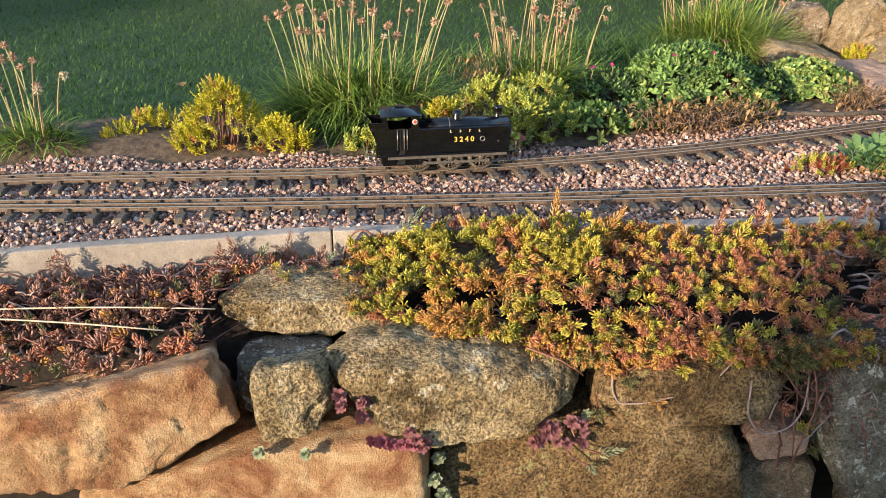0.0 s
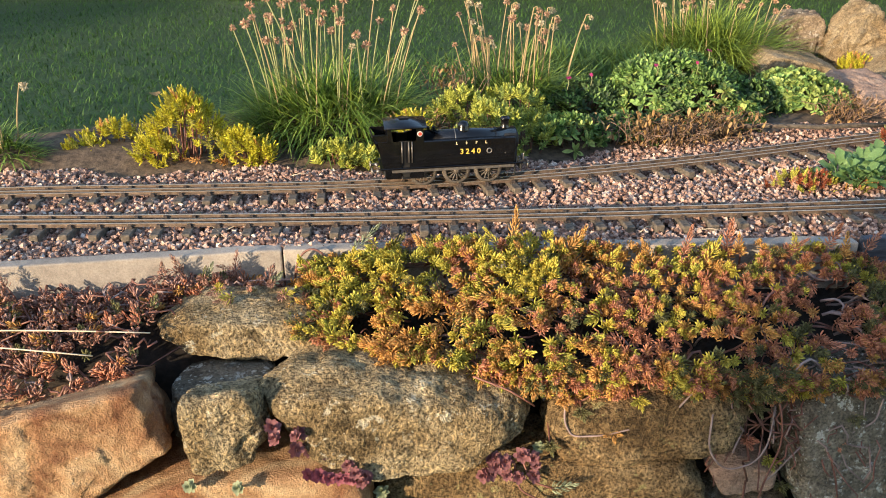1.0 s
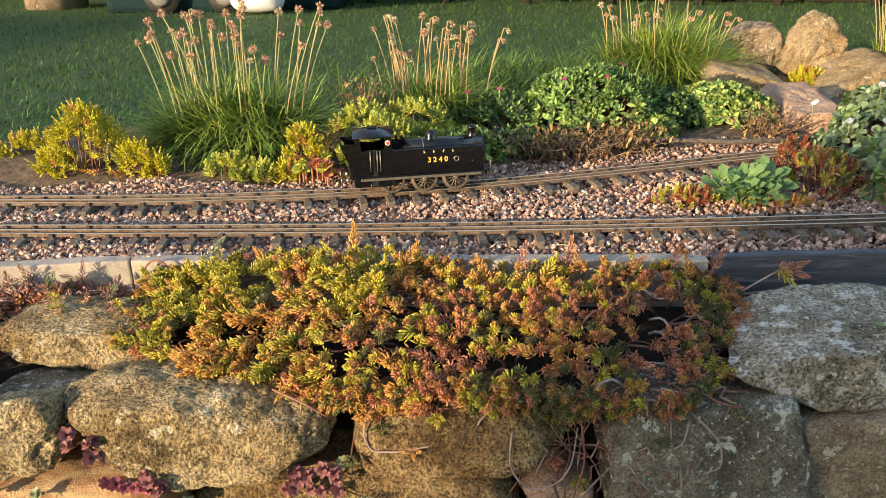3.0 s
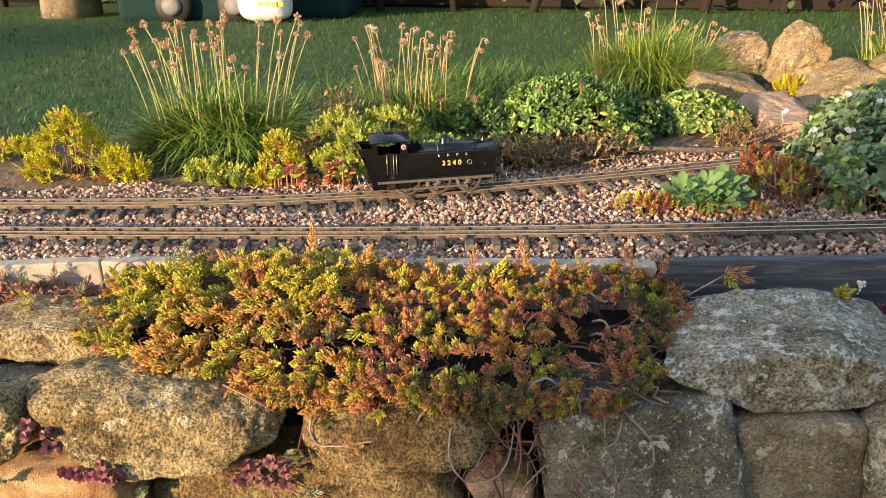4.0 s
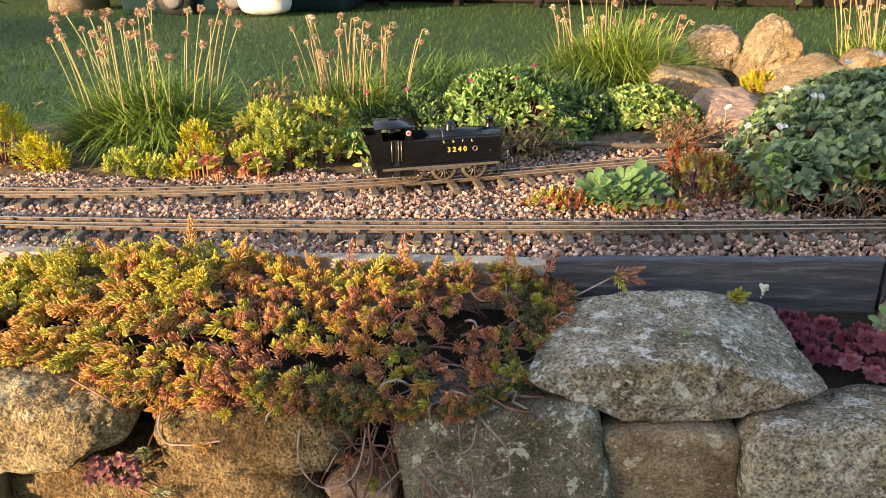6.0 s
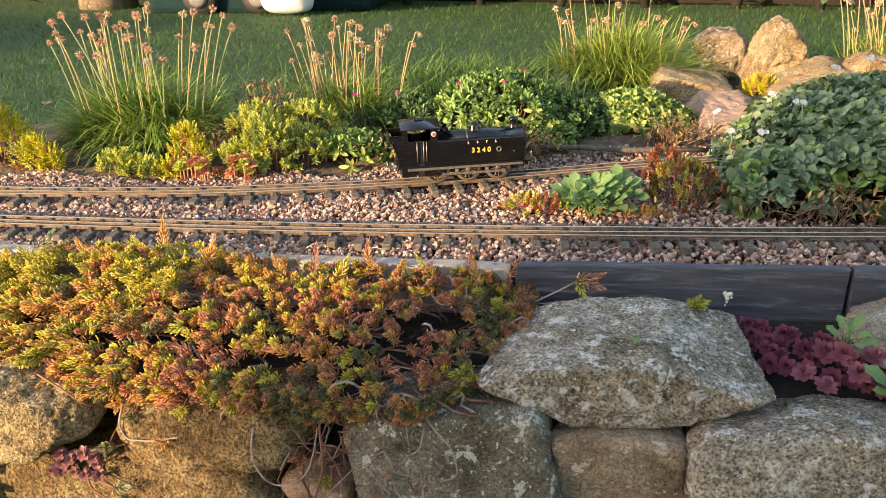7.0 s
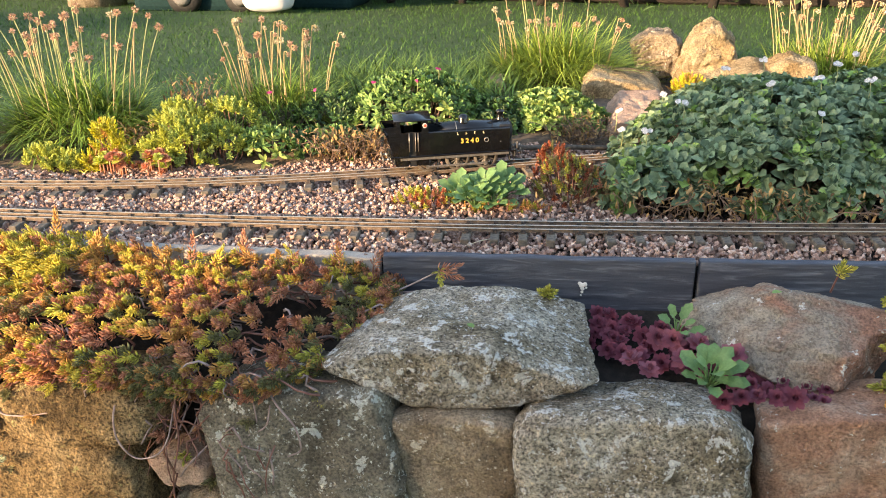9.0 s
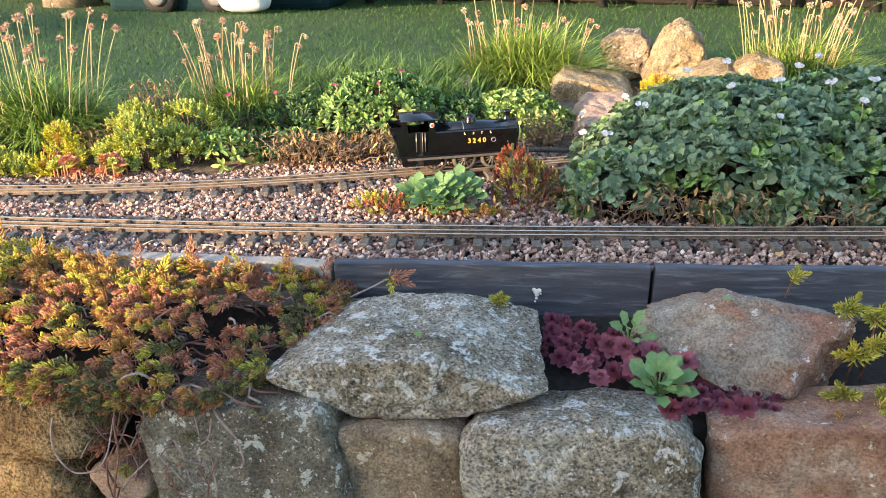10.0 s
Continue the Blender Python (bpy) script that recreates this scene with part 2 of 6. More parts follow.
class Geo:
    """Collects many small placed shapes into one mesh."""

    def __init__(self):
        self.v, self.f, self.m, self.n = [], [], [], 0

    def add(self, shape, rot, at, mats=0):
        sv, sf = shape
        k, nv = len(at), len(sv)
        v = np.einsum("kij,vj->kvi", rot, sv) + at[:, None, :]
        self.v.append(v.reshape(-1, 3))
        off = self.n + np.arange(k) * nv
        self.f.append((sf[None] + off[:, None, None]).reshape(-1, sf.shape[1]))
        self.m.append(np.repeat(np.broadcast_to(np.asarray(mats), (k,)), len(sf)))
        self.n += k * nv

    def tube(self, pts, r0, r1, mat=0, sides=5):
        pts = np.asarray(pts, float)
        k = len(pts)
        tan = np.gradient(pts, axis=0)
        tan /= np.linalg.norm(tan, axis=1)[:, None] + 1e-9
        a = np.cross(tan, (0.31, 0.52, 0.79))
        a /= np.linalg.norm(a, axis=1)[:, None] + 1e-9
        b = np.cross(tan, a)
        r = np.linspace(r0, r1, k)[:, None, None]
        th = np.linspace(0, 2 * np.pi, sides, endpoint=False)
        ring = pts[:, None] + r * (a[:, None] * np.cos(th)[None, :, None] + b[:, None] * np.sin(th)[None, :, None])
        self.v.append(ring.reshape(-1, 3))
        f = []
        for i in range(k - 1):
            for j in range(sides):
                j2 = (j + 1) % sides
                p, q, s, u = i * sides + j, i * sides + j2, (i + 1) * sides + j2, (i + 1) * sides + j
                f += [(p, q, s), (p, s, u)]
        f += [(0, j + 1, j) for j in range(1, sides - 1)]
        e = (k - 1) * sides
        f += [(e, e + j, e + j + 1) for j in range(1, sides - 1)]
        f = np.array(f) + self.n
        self.f.append(f)
        self.m.append(np.full(len(f), mat))
        self.n += k * sides

    def done(self, name, mats, parent=None, smooth=False, label=""):
        v, f = np.concatenate(self.v), np.concatenate(self.f).astype(np.int32)
        me = bpy.data.meshes.new(name)
        me.vertices.add(len(v))
        me.vertices.foreach_set("co", v.astype(np.float32).ravel())
        me.loops.add(len(f) * 3)
        me.loops.foreach_set("vertex_index", f.ravel())
        me.polygons.add(len(f))
        me.polygons.foreach_set("loop_start", np.arange(0, len(f) * 3, 3, dtype=np.int32))
        me.polygons.foreach_set("material_index", np.concatenate(self.m).astype(np.int32))
        me.polygons.foreach_set("use_smooth", np.full(len(f), smooth))
        for mat in mats:
            me.materials.append(mat)
        me.update(calc_edges=True)
        ob = new(name, me)
        if parent:
            ob.parent = parent
        if label:
            ob["label"] = label
        if name.endswith(("tangle", "litter", "leafy_tip")):
            ob["kind"] = "stuff"
        return ob


def unit(v):
    return v / (np.linalg.norm(v, axis=-1, keepdims=True) + 1e-9)


def aim(dirs, scale, up=None, spin=None):
    """Rotations whose z axis goes along dirs and whose y axis faces up, scaled (x, y, z)."""
    z = unit(np.asarray(dirs, float))
    up = np.broadcast_to((0.0, 0.0, 1.0) if up is None else up, z.shape) + 1e-3
    x = unit(np.cross(up, z))
    y = np.cross(z, x)
    if spin is not None:
        c, s = np.cos(spin)[:, None], np.sin(spin)[:, None]
        x, y = x * c + y * s, y * c - x * s
    r = np.stack([x, y, z], axis=2)
    scale = np.asarray(scale, float)
    if scale.ndim == 1:
        scale = np.repeat(scale[:, None], 3, 1)
    return r * scale[:, None, :]


def spindle(w=0.16, fat=0.45, tip=1.0):
    """A plump needle leaf, one long."""
    v = []
    for z, r in ((0.0, w * 0.45), (fat + 0.1, w)):
        v += [(r * math.cos(a), r * math.sin(a) * 0.7, z) for a in (0.5, 2.6, 4.7)]
    v.append((0, 0, tip))
    f = []
    for i in range(3):
        j = (i + 1) % 3
        f += [(i, j, 3 + j), (i, 3 + j, 3 + i), (3 + i, 3 + j, 6)]
    return np.array(v, float), np.array(f)


def blade(w=0.03, bend=0.35, k=4):
    """A narrow arching blade, one long, folded along its middle."""
    v, f = [], []
    for i in range(k + 1):
        t = i / k
        ww = w * (1 - t) ** 0.6 * (0.5 + 0.5 * min(1, t * 4)) + 0.001
        y = -bend * t * t
        v += [(-ww, y, t * (1 - 0.25 * bend * t)), (ww, y + ww * 0.3, t * (1 - 0.25 * bend * t))]
        if i:
            a = 2 * i - 2
            f += [(a, a + 1, a + 3), (a, a + 3, a + 2)]
    return np.array(v, float), np.array(f)


def leaf(widest=0.6, w=0.3, cup=0.15, bend=0.2, teeth=0.0):
    """A leaf with a stalk end, midrib fold and optional toothed rim, one long."""
    v, f = [], []
    ts = (0, 0.28, 0.55, 0.8, 1.0)
    for i, t in enumerate(ts):
        s = t / widest if t < widest else (1 - t) / (1 - widest)
        ww = w * max(0.04, math.sin(min(1, max(0, s)) * math.pi / 2) ** 0.8)
        ww *= 1 + (teeth if i % 2 else -teeth)
        y = -bend * t * t
        v += [(-ww, y + cup * ww, t), (0, y, t * (1.03 if i % 2 else 1)), (ww, y + cup * ww, t)]
        if i:
            a = 3 * i - 3
            f += [(a, a + 1, a + 4), (a, a + 4, a + 3), (a + 1, a + 2, a + 5), (a + 1, a + 5, a + 4)]
    return np.array(v, float), np.array(f)


def chip():
    """An angular stone chip."""
    v = np.array([(x, y, z) for x in (-1, 1) for y in (-1, 1) for z in (-1, 1)], float) * 0.36
    f = np.array([(0, 1, 3), (0, 3, 2), (4, 6, 7), (4, 7, 5), (0, 4, 5), (0, 5, 1), (2, 3, 7), (2, 7, 6), (0, 2, 6), (0, 6, 4), (1, 5, 7), (1, 7, 3)])
    return v, f


def rounded_box(sx, sy, sz, r, segs=2):
    bm = bmesh.new()
    bmesh.ops.create_cube(bm, size=1)
    bmesh.ops.scale(bm, vec=(sx, sy, sz), verts=bm.verts)
    bmesh.ops.bevel(bm, geom=bm.edges[:] + bm.verts[:], offset=r, segments=segs, affect="EDGES", profile=0.5)
    return bm


def move(bm, m):
    bmesh.ops.transform(bm, matrix=m, verts=bm.verts)
    return bm


def join(*bms):
    out = bms[0]
    for b in bms[1:]:
        me = bpy.data.meshes.new("tmp")
        b.to_mesh(me)
        b.free()
        out.from_mesh(me)
        bpy.data.meshes.remove(me)
    return out


def cyl(r0, r1, h, segs=24, bevel=0.0):
    bm = bmesh.new()
    bmesh.ops.create_cone(bm, cap_ends=True, segments=segs, radius1=r0, radius2=r1, depth=h)
    if bevel:
        rim = [e for e in bm.edges if all(abs(abs(v.co.z) - h / 2) < 1e-6 for v in e.verts)]
        bmesh.ops.bevel(bm, geom=rim, offset=bevel, segments=2, affect="EDGES", profile=0.5)
    for f in bm.faces:
        f.smooth = len(f.verts) == 4
    return bm


def lathe(profile, segs=28):
    """A turned shape from (radius, z) pairs."""
    bm = bmesh.new()
    rings = [[bm.verts.new((r * math.cos(2 * math.pi * i / segs), r * math.sin(2 * math.pi * i / segs), z)) for i in range(segs)] for r, z in profile]
    for a, b in zip(rings, rings[1:]):
        for i in range(segs):
            bm.faces.new((a[i], a[(i + 1) % segs], b[(i + 1) % segs], b[i])).smooth = True
    bm.faces.new(rings[0][::-1])
    bm.faces.new(rings[-1])
    return bm


def prism(outline, depth):
    """An outline in x and z pulled out along y, centred."""
    bm = bmesh.new()
    a = [bm.verts.new((x, -depth / 2, z)) for x, z in outline]
    b = [bm.verts.new((x, depth / 2, z)) for x, z in outline]
    bm.faces.new(a)
    bm.faces.new(b[::-1])
    for i in range(len(a)):
        j = (i + 1) % len(a)
        bm.faces.new((a[j], a[i], b[i], b[j]))
    bmesh.ops.recalc_face_normals(bm, faces=bm.faces)
    return bm


# ---------- ground ----------
def front_track(x):
    return 0.0321 * x * x + 0.0552 * x + 1.1767


def back_track(x):
    x = np.asarray(x, float)
    q = np.clip(x, -0.75, 0.9)
    p = [-0.10778576, 0.06811141, 0.20063055, 0.14866978, 1.32651192]
    return np.polyval(p, q) + np.polyval(np.polyder(p), q) * (x - q)


def kerb(x):
    """Where the retaining boards stand."""
    return float(np.interp(x, (-1.5, -0.6, -0.46, -0.31, -0.15, 0.64, 1.085, 1.6), (0.80, 1.008, 1.046, 1.07, 1.08, 1.115, 1.158, 1.22)))


def height(x, y):
    """Soil level of the terrace, the rockery and the lawn."""
    k = kerb(x)
    if y < 0.945:
        return -0.62
    if y < k + 0.03:
        return -0.115 + 0.04 * (y - 0.945) / max(0.02, k - 0.945)
    b = float(back_track(x)) + 0.10
    h = -0.019
    if y > b:
        h += 0.025 * min(1, (y - b) / 0.1)
    h -= 0.05 * max(0.0, y - 1.7)
    return max(h, -0.2) + 0.006 * noise.noise((x * 9, y * 9, 0))


def lawn_edge(x):
    """Front edge of the lawn behind the planting."""
    return float(np.interp(x, (-1.2, -0.7, -0.3, 0.3, 0.6, 2.0), (1.56, 1.62, 1.8, 1.98, 2.05, 2.6)))


def ground():
    xs = np.concatenate([[-60, -30, -12, -6, -3.5], np.arange(-2.4, 3.0, 0.05), [4, 6, 12, 30, 60]])
    ys = np.concatenate([[-60, -20, -8, -3, -1, 0.4, 0.8, 0.93, 0.944, 0.946, 0.96], np.arange(0.98, 2.6, 0.025), [2.8, 3.2, 3.8, 4.6, 5.6, 7, 9, 14, 30, 70]])
    bm = bmesh.new()
    grid = [[bm.verts.new((x, y, height(x, y))) for x in xs] for y in ys]
    for r0, r1 in zip(grid, grid[1:]):
        for i in range(len(xs) - 1):
            f = bm.faces.new((r0[i], r0[i + 1], r1[i + 1], r1[i]))
            f.smooth = True
            yy, xx = f.calc_center_median().y, f.calc_center_median().x
            # darkened soil in the wall and under ballast; tan soil behind, where it is lit
            f.material_index = 1 if (yy > lawn_edge(xx) and not (0.5 < xx < 1.9 and yy < 2.65)) or yy < 0.7 else (2 if yy > float(back_track(xx)) + 0.11 else 0)
    return tagged(part("ground", bm, [SOIL, LAWN, BEDSOIL]), "garden soil behind a retaining wall, darkened for its shaded gaps, running into lawn", "ground", kind="structure")


ground()


def ballast():
    g = Geo()
    shape = chip()
    n = 76000
    x = rng.uniform(-1.25, 1.9, n)
    k = np.array([kerb(a) for a in x])
    far = back_track(x) + np.interp(x, (0.3, 0.45, 0.9, 1.0), (0.125, 0.15, 0.17, 0.12)) + 0.02 * np.sin(x * 17) + 0.012 * np.sin(x * 41)
    u = rng.uniform(0, 1, n)
    y = k + 0.008 + u * (far - k - 0.008)
    keep = (x < 1.02) | (y < 1.36)
    x, y = x[keep], y[keep]
    n = len(x)
    size = rng.uniform(0.004, 0.0084, n) * np.where(rng.uniform(0, 1, n) < 0.12, 1.25, 1)
    mound = 0.006 * np.exp(-(((y - front_track(x)) / 0.05) ** 2)) + 0.006 * np.exp(-(((y - back_track(x)) / 0.05) ** 2))
    z = -0.0158 + mound * 0.15 + rng.uniform(0, 0.009, n) + 0.003 * np.sin(x * 13 + y * 21)
    sc = size[:, None] * rng.uniform(0.65, 1.2, (n, 3))
    d = rng.normal(size=(n, 3))
    rot = aim(d, sc, rng.normal(size=(n, 3)))
    for lo in range(12):
        sel = np.arange(n) % 12 == lo
        v = shape[0] * (1 + rng.uniform(-0.35, 0.3, (len(shape[0]), 3)))
        g.add((v, shape[1]), rot[sel], np.stack([x, y, z], 1)[sel])
    ob = g.done("ballast", [GRAVEL])
    tagged(ob, "pinkish granite chippings packed around the model tracks", "gravel", kind="stuff")


ballast()


# ---------- tracks ----------
def track(name, fy, x0, x1, step, label):
    t = empty(name)
    tagged(t, label, "railway track")
    bm_s = rounded_box(0.0135, 0.092, 0.013, 0.0012, 1)
    me_s = bpy.data.meshes.new("sleeper")
    bm_s.to_mesh(me_s)
    bm_s.free()
    me_s.materials.append(SLEEPER)
    ch = join(rounded_box(0.008, 0.0125, 0.0035, 0.0008, 1), move(rounded_box(0.006, 0.003, 0.006, 0.0006, 1), pose(0, -0.004, 0.002)), move(rounded_box(0.006, 0.003, 0.006, 0.0006, 1), pose(0, 0.004, 0.002)))
    me_c = bpy.data.meshes.new("rail_chair")
    ch.to_mesh(me_c)
    ch.free()
    me_c.materials.append(CHAIR)
    x = x0
    while x < x1:
        a = math.atan2(float(fy(x + 0.01) - fy(x - 0.01)), 0.02)
        s = new("sleeper", me_s)
        s.parent = t
        s.matrix_basis = pose(x, float(fy(x)), -0.0065 + random.uniform(-0.001, 0.0005), random.uniform(-1, 1), random.uniform(-1, 1), math.degrees(a) + random.uniform(-3, 3))
        for off in (-0.0165, 0.0165):
            c = new("rail_chair", me_c)
            c.parent = s
            c.matrix_basis = pose(0, off, 0.0074)
        x += step * math.cos(a)
    prof = [(-0.0024, 0.0), (0.0024, 0.0), (0.0024, 0.0008), (0.0007, 0.0013), (0.0007, 0.0030), (0.0013, 0.0036), (0.0013, 0.0050), (-0.0013, 0.0050), (-0.0013, 0.0036), (-0.0007, 0.0030), (-0.0007, 0.0013), (-0.0024, 0.0008)]
    for off, rise, nm in ((-0.0165, 0.0012, "running_rail"), (0.0165, 0.0012, "running_rail"), (0.0, 0.0005, "centre_rail")):
        bm = bmesh.new()
        rings = []
        for xx in np.arange(x0 - 0.02, x1 + 0.02, 0.03):
            a = math.atan2(float(fy(xx + 0.01) - fy(xx - 0.01)), 0.02)
            cx, cy = xx - math.sin(a) * off, float(fy(xx)) + math.cos(a) * off
            rings.append([bm.verts.new((cx - math.sin(a) * q, cy + math.cos(a) * q, rise + z + 0.0002 * math.sin(xx * 23 + off * 900))) for q, z in prof])
        for r0, r1 in zip(rings, rings[1:]):
            for i in range(len(prof)):
                f = bm.faces.new((r0[i], r0[(i + 1) % len(prof)], r1[(i + 1) % len(prof)], r1[i]))
                f.material_index = 1 if i == 6 else 0
        bm.faces.new(rings[0][::-1])
        bm.faces.new(rings[-1])
        bmesh.ops.recalc_face_normals(bm, faces=bm.faces)
        part(nm, bm, [RAIL, RAILTOP], t)


track("front_track", front_track, -1.2, 1.8, 0.0425, "three-rail model railway track with dark sleepers on pink ballast")
track("back_track", back_track, -1.2, 1.25, 0.0445, "three-rail model railway track curving away between rockery plants")


# ---------- stones ----------
BALLS = {}


def boulder(outline, y, depth, mat, label, belly=0.02, inset=0.9, back=(0.92, 0.85, 0.0), crisp=14, rough=0.004, skew=0.0, lean=0.0, fine=6, shift=0.0, seed=0, name="wall_stone", category="stone"):
    """A weathered wall stone: a block hewn to the outline (x and z), its edges worn round.

    The face stands at y and is the outline times inset; the widest section lies belly behind it, the back depth behind it.
    back: the back's width and height against the outline, and its rise; crisp: how sharp the worn edges are;
    skew and lean: how far the face falls back along x and towards its top."""
    o = np.array(outline, float)
    c = o.mean(0)
    d = o - c
    hull = bmesh.new()
    for k, yy, sh, dz in (((inset, inset), 0.0, 0.0, 0.0), ((1.0, 1.0), belly, 0.0, 0.0), ((back[0], back[1]), depth, shift, back[2])):
        for u, w in d:
            X, Z = c[0] + u * k[0] + sh, c[1] + w * k[1] + dz
            hull.verts.new((X, y + yy + skew * u + lean * w, Z))
    bmesh.ops.convex_hull(hull, input=hull.verts)
    mid = np.array((c[0], y + (belly + depth) / 2, c[1]))
    planes = {}
    for f in hull.faces:
        nn = np.array(f.normal)
        off = float(nn @ (np.array(f.verts[0].co) - mid))
        if off < 0:
            nn, off = -nn, -off
        planes[tuple(np.round(nn, 1)) + (round(off, 2),)] = (nn, max(off, 0.004))
    hull.free()
    if fine not in BALLS:
        ball = bmesh.new()
        bmesh.ops.create_icosphere(ball, subdivisions=fine, radius=1)
        BALLS[fine] = (np.array([v.co[:] for v in ball.verts]), [[v.index for v in f.verts] for f in ball.faces])
        ball.free()
    dirs, faces = BALLS[fine]
    dirs = unit(dirs * (np.ptp(o[:, 0]) / 2, depth * 0.6, np.ptp(o[:, 1]) / 2))
    total = np.zeros(len(dirs))
    for nn, off in planes.values():
        total += np.maximum(0, dirs @ nn / off) ** crisp
    p = mid + dirs * (1.03 * total ** (-1 / crisp))[:, None]
    q = Vector((seed * 7.3, seed * 3.1, seed * 1.7))
    lift = np.empty(len(p))
    for i, v in enumerate(p):
        a = Vector(v) + q
        lift[i] = noise.noise(a * 13) * 1.3 + abs(noise.noise(a * 26)) * 1.8 + noise.noise(a * 70) * 0.45 + noise.noise(a * 150) * 0.3 + noise.noise(a * 320) * 0.2 - 0.3
    p = p + unit(p - mid) * (lift * rough)[:, None]
    me = bpy.data.meshes.new(name)
    me.from_pydata(p.tolist(), [], faces)
    me.polygons.foreach_set("use_smooth", np.ones(len(faces), bool))
    me.materials.append(mat)
    ob = new(name, me)
    return tagged(ob, label, category, "stones of the retaining wall" if category == "stone" else "")


def dry_wall():
    boulder([(-0.66, -0.13), (-0.27, -0.044), (-0.246, -0.128), (-0.382, -0.211), (-0.66, -0.19)], 0.765, 0.14, ORANGE, "large angular orange-brown sandstone block in the dry wall", 0.012, 0.97, (0.95, 0.85, -0.042), 60, 0.0055, 0.12, 0, 7, -0.03, 1)
    boulder([(-0.212, -0.046), (-0.140, -0.049), (-0.127, -0.093), (-0.145, -0.14), (-0.213, -0.145), (-0.218, -0.1)], 0.78, 0.08, TAN, "small squarish tan granite block with rough face", 0.014, 0.9, (1.05, 0.85, -0.018), 30, 0.006, 0.2, 0, 6, -0.008, 2)
    boulder([(-0.258, -0.082), (-0.145, -0.078), (-0.14, -0.15), (-0.262, -0.16)], 0.845, 0.1, DARKGREY, "dark grey stone wedged behind a small block", 0.02, 0.85, (0.9, 0.8, -0.01), 12, 0.005, 0, 0, 6, 0, 3)
    boulder([(-0.136, -0.058), (-0.1, -0.046), (0.011, -0.05), (0.155, -0.082), (0.172, -0.105), (0.160, -0.14), (0.068, -0.182), (0.004, -0.182), (-0.044, -0.168), (-0.102, -0.133), (-0.138, -0.08)], 0.803, 0.125, TAN, "broad rounded tan granite boulder crusted with lichen", 0.045, 0.8, (0.9, 0.75, 0.006), 30, 0.0055, 0.06, 0, 7, 0, 4)
    boulder([(0.184, -0.12), (0.205, -0.098), (0.30, -0.082), (0.385, -0.082), (0.432, -0.105), (0.42, -0.16), (0.279, -0.186), (0.197, -0.175)], 0.838, 0.11, MOSSY, "rounded tan stone under trailing sedum", 0.03, 0.85, (0.9, 0.8, 0.004), 24, 0.0055, 0.0, 0, 6, 0, 5)
    boulder([(-0.295, -0.05), (-0.256, -0.030), (-0.125, -0.030), (-0.07, -0.05), (-0.076, -0.074), (-0.165, -0.088), (-0.258, -0.082)], 0.92, 0.1, TAN, "low tan and black lichened stone on the wall top", 0.03, 0.86, (0.9, 0.8, 0.004), 24, 0.005, 0, 0, 6, 0, 6)
    boulder([(-0.45, -0.235), (-0.246, -0.172), (-0.045, -0.149), (-0.024, -0.172), (-0.02, -0.33), (-0.45, -0.36)], 0.787, 0.13, ORANGE, "smooth orange sandstone block low in the wall", 0.012, 0.97, (0.96, 0.9, 0.0), 34, 0.003, 0, 0, 6, 0, 7)
    boulder([(-0.012, -0.203), (0.155, -0.174), (0.356, -0.178), (0.38, -0.2), (0.395, -0.28), (0.40, -0.36), (-0.012, -0.36)], 0.838, 0.12, MOSSY, "mossy ochre stone low in the wall", 0.015, 0.95, (0.95, 0.9, 0.0), 34, 0.006, 0, 0, 6, 0, 8)
    boulder([(0.475, -0.105), (0.52, -0.078), (0.70, -0.075), (0.714, -0.1), (0.734, -0.19), (0.735, -0.275), (0.53, -0.29), (0.49, -0.22)], 0.855, 0.11, DARKGREY, "flat-faced grey stone behind hanging stems", 0.02, 0.92, (0.92, 0.9, 0.0), 34, 0.0045, 0.1, 0.12, 6, 0, 9)
    boulder([(0.622, -0.053), (0.69, -0.028), (0.835, -0.021), (0.957, -0.064), (0.875, -0.101), (0.735, -0.106)], 0.905, 0.18, GREY, "wide pale grey lens-shaped capstone with white lichen", 0.016, 0.93, (0.76, 0.6, 0.014), 60, 0.0048, 0.09, 0, 7, 0.02, 10)
    boulder([(0.716, -0.117), (0.745, -0.109), (0.85, -0.103), (0.866, -0.108), (0.876, -0.19), (0.87, -0.238), (0.735, -0.238), (0.722, -0.2)], 0.885, 0.12, BROWN, "squarish brown stone under a capstone", 0.014, 0.92, (0.95, 0.9, -0.008), 34, 0.0038, 0, 0, 6, 0, 11)
    boulder([(0.866, -0.102), (0.885, -0.083), (1.02, -0.064), (1.10, -0.070), (1.13, -0.095), (1.14, -0.2), (1.132, -0.242), (0.876, -0.242)], 0.862, 0.13, GREY, "wide grey block dotted with pale lichen", 0.022, 0.93, (0.95, 0.85, -0.022), 34, 0.0045, 0.08, 0.1, 7, 0, 12)
    boulder([(1.062, -0.07), (1.078, -0.03), (1.18, 0.0), (1.318, -0.01), (1.29, -0.088), (1.195, -0.108)], 0.99, 0.135, REDGREY, "angular red-grey stone leaning on the slate edging", 0.07, 0.42, (0.85, 0.85, -0.012), 200, 0.006, -0.12, 0.25, 7, 0, 13)
    boulder([(1.147, -0.086), (1.165, -0.078), (1.46, -0.038), (1.48, -0.235), (1.156, -0.238)], 0.905, 0.1, RUSTY, "flat-topped reddish block in the dry wall", 0.01, 0.97, (0.97, 0.9, -0.004), 34, 0.0035, 0, 0, 6, 0, 14)
    boulder([(0.385, -0.197), (0.43, -0.188), (0.475, -0.2), (0.475, -0.226), (0.41, -0.242)], 0.858, 0.08, SALMON, "small salmon-coloured stone in a wall gap", 0.01, 0.92, (0.9, 0.85, 0.0), 20, 0.003, 0, 0, 6, 0, 15)
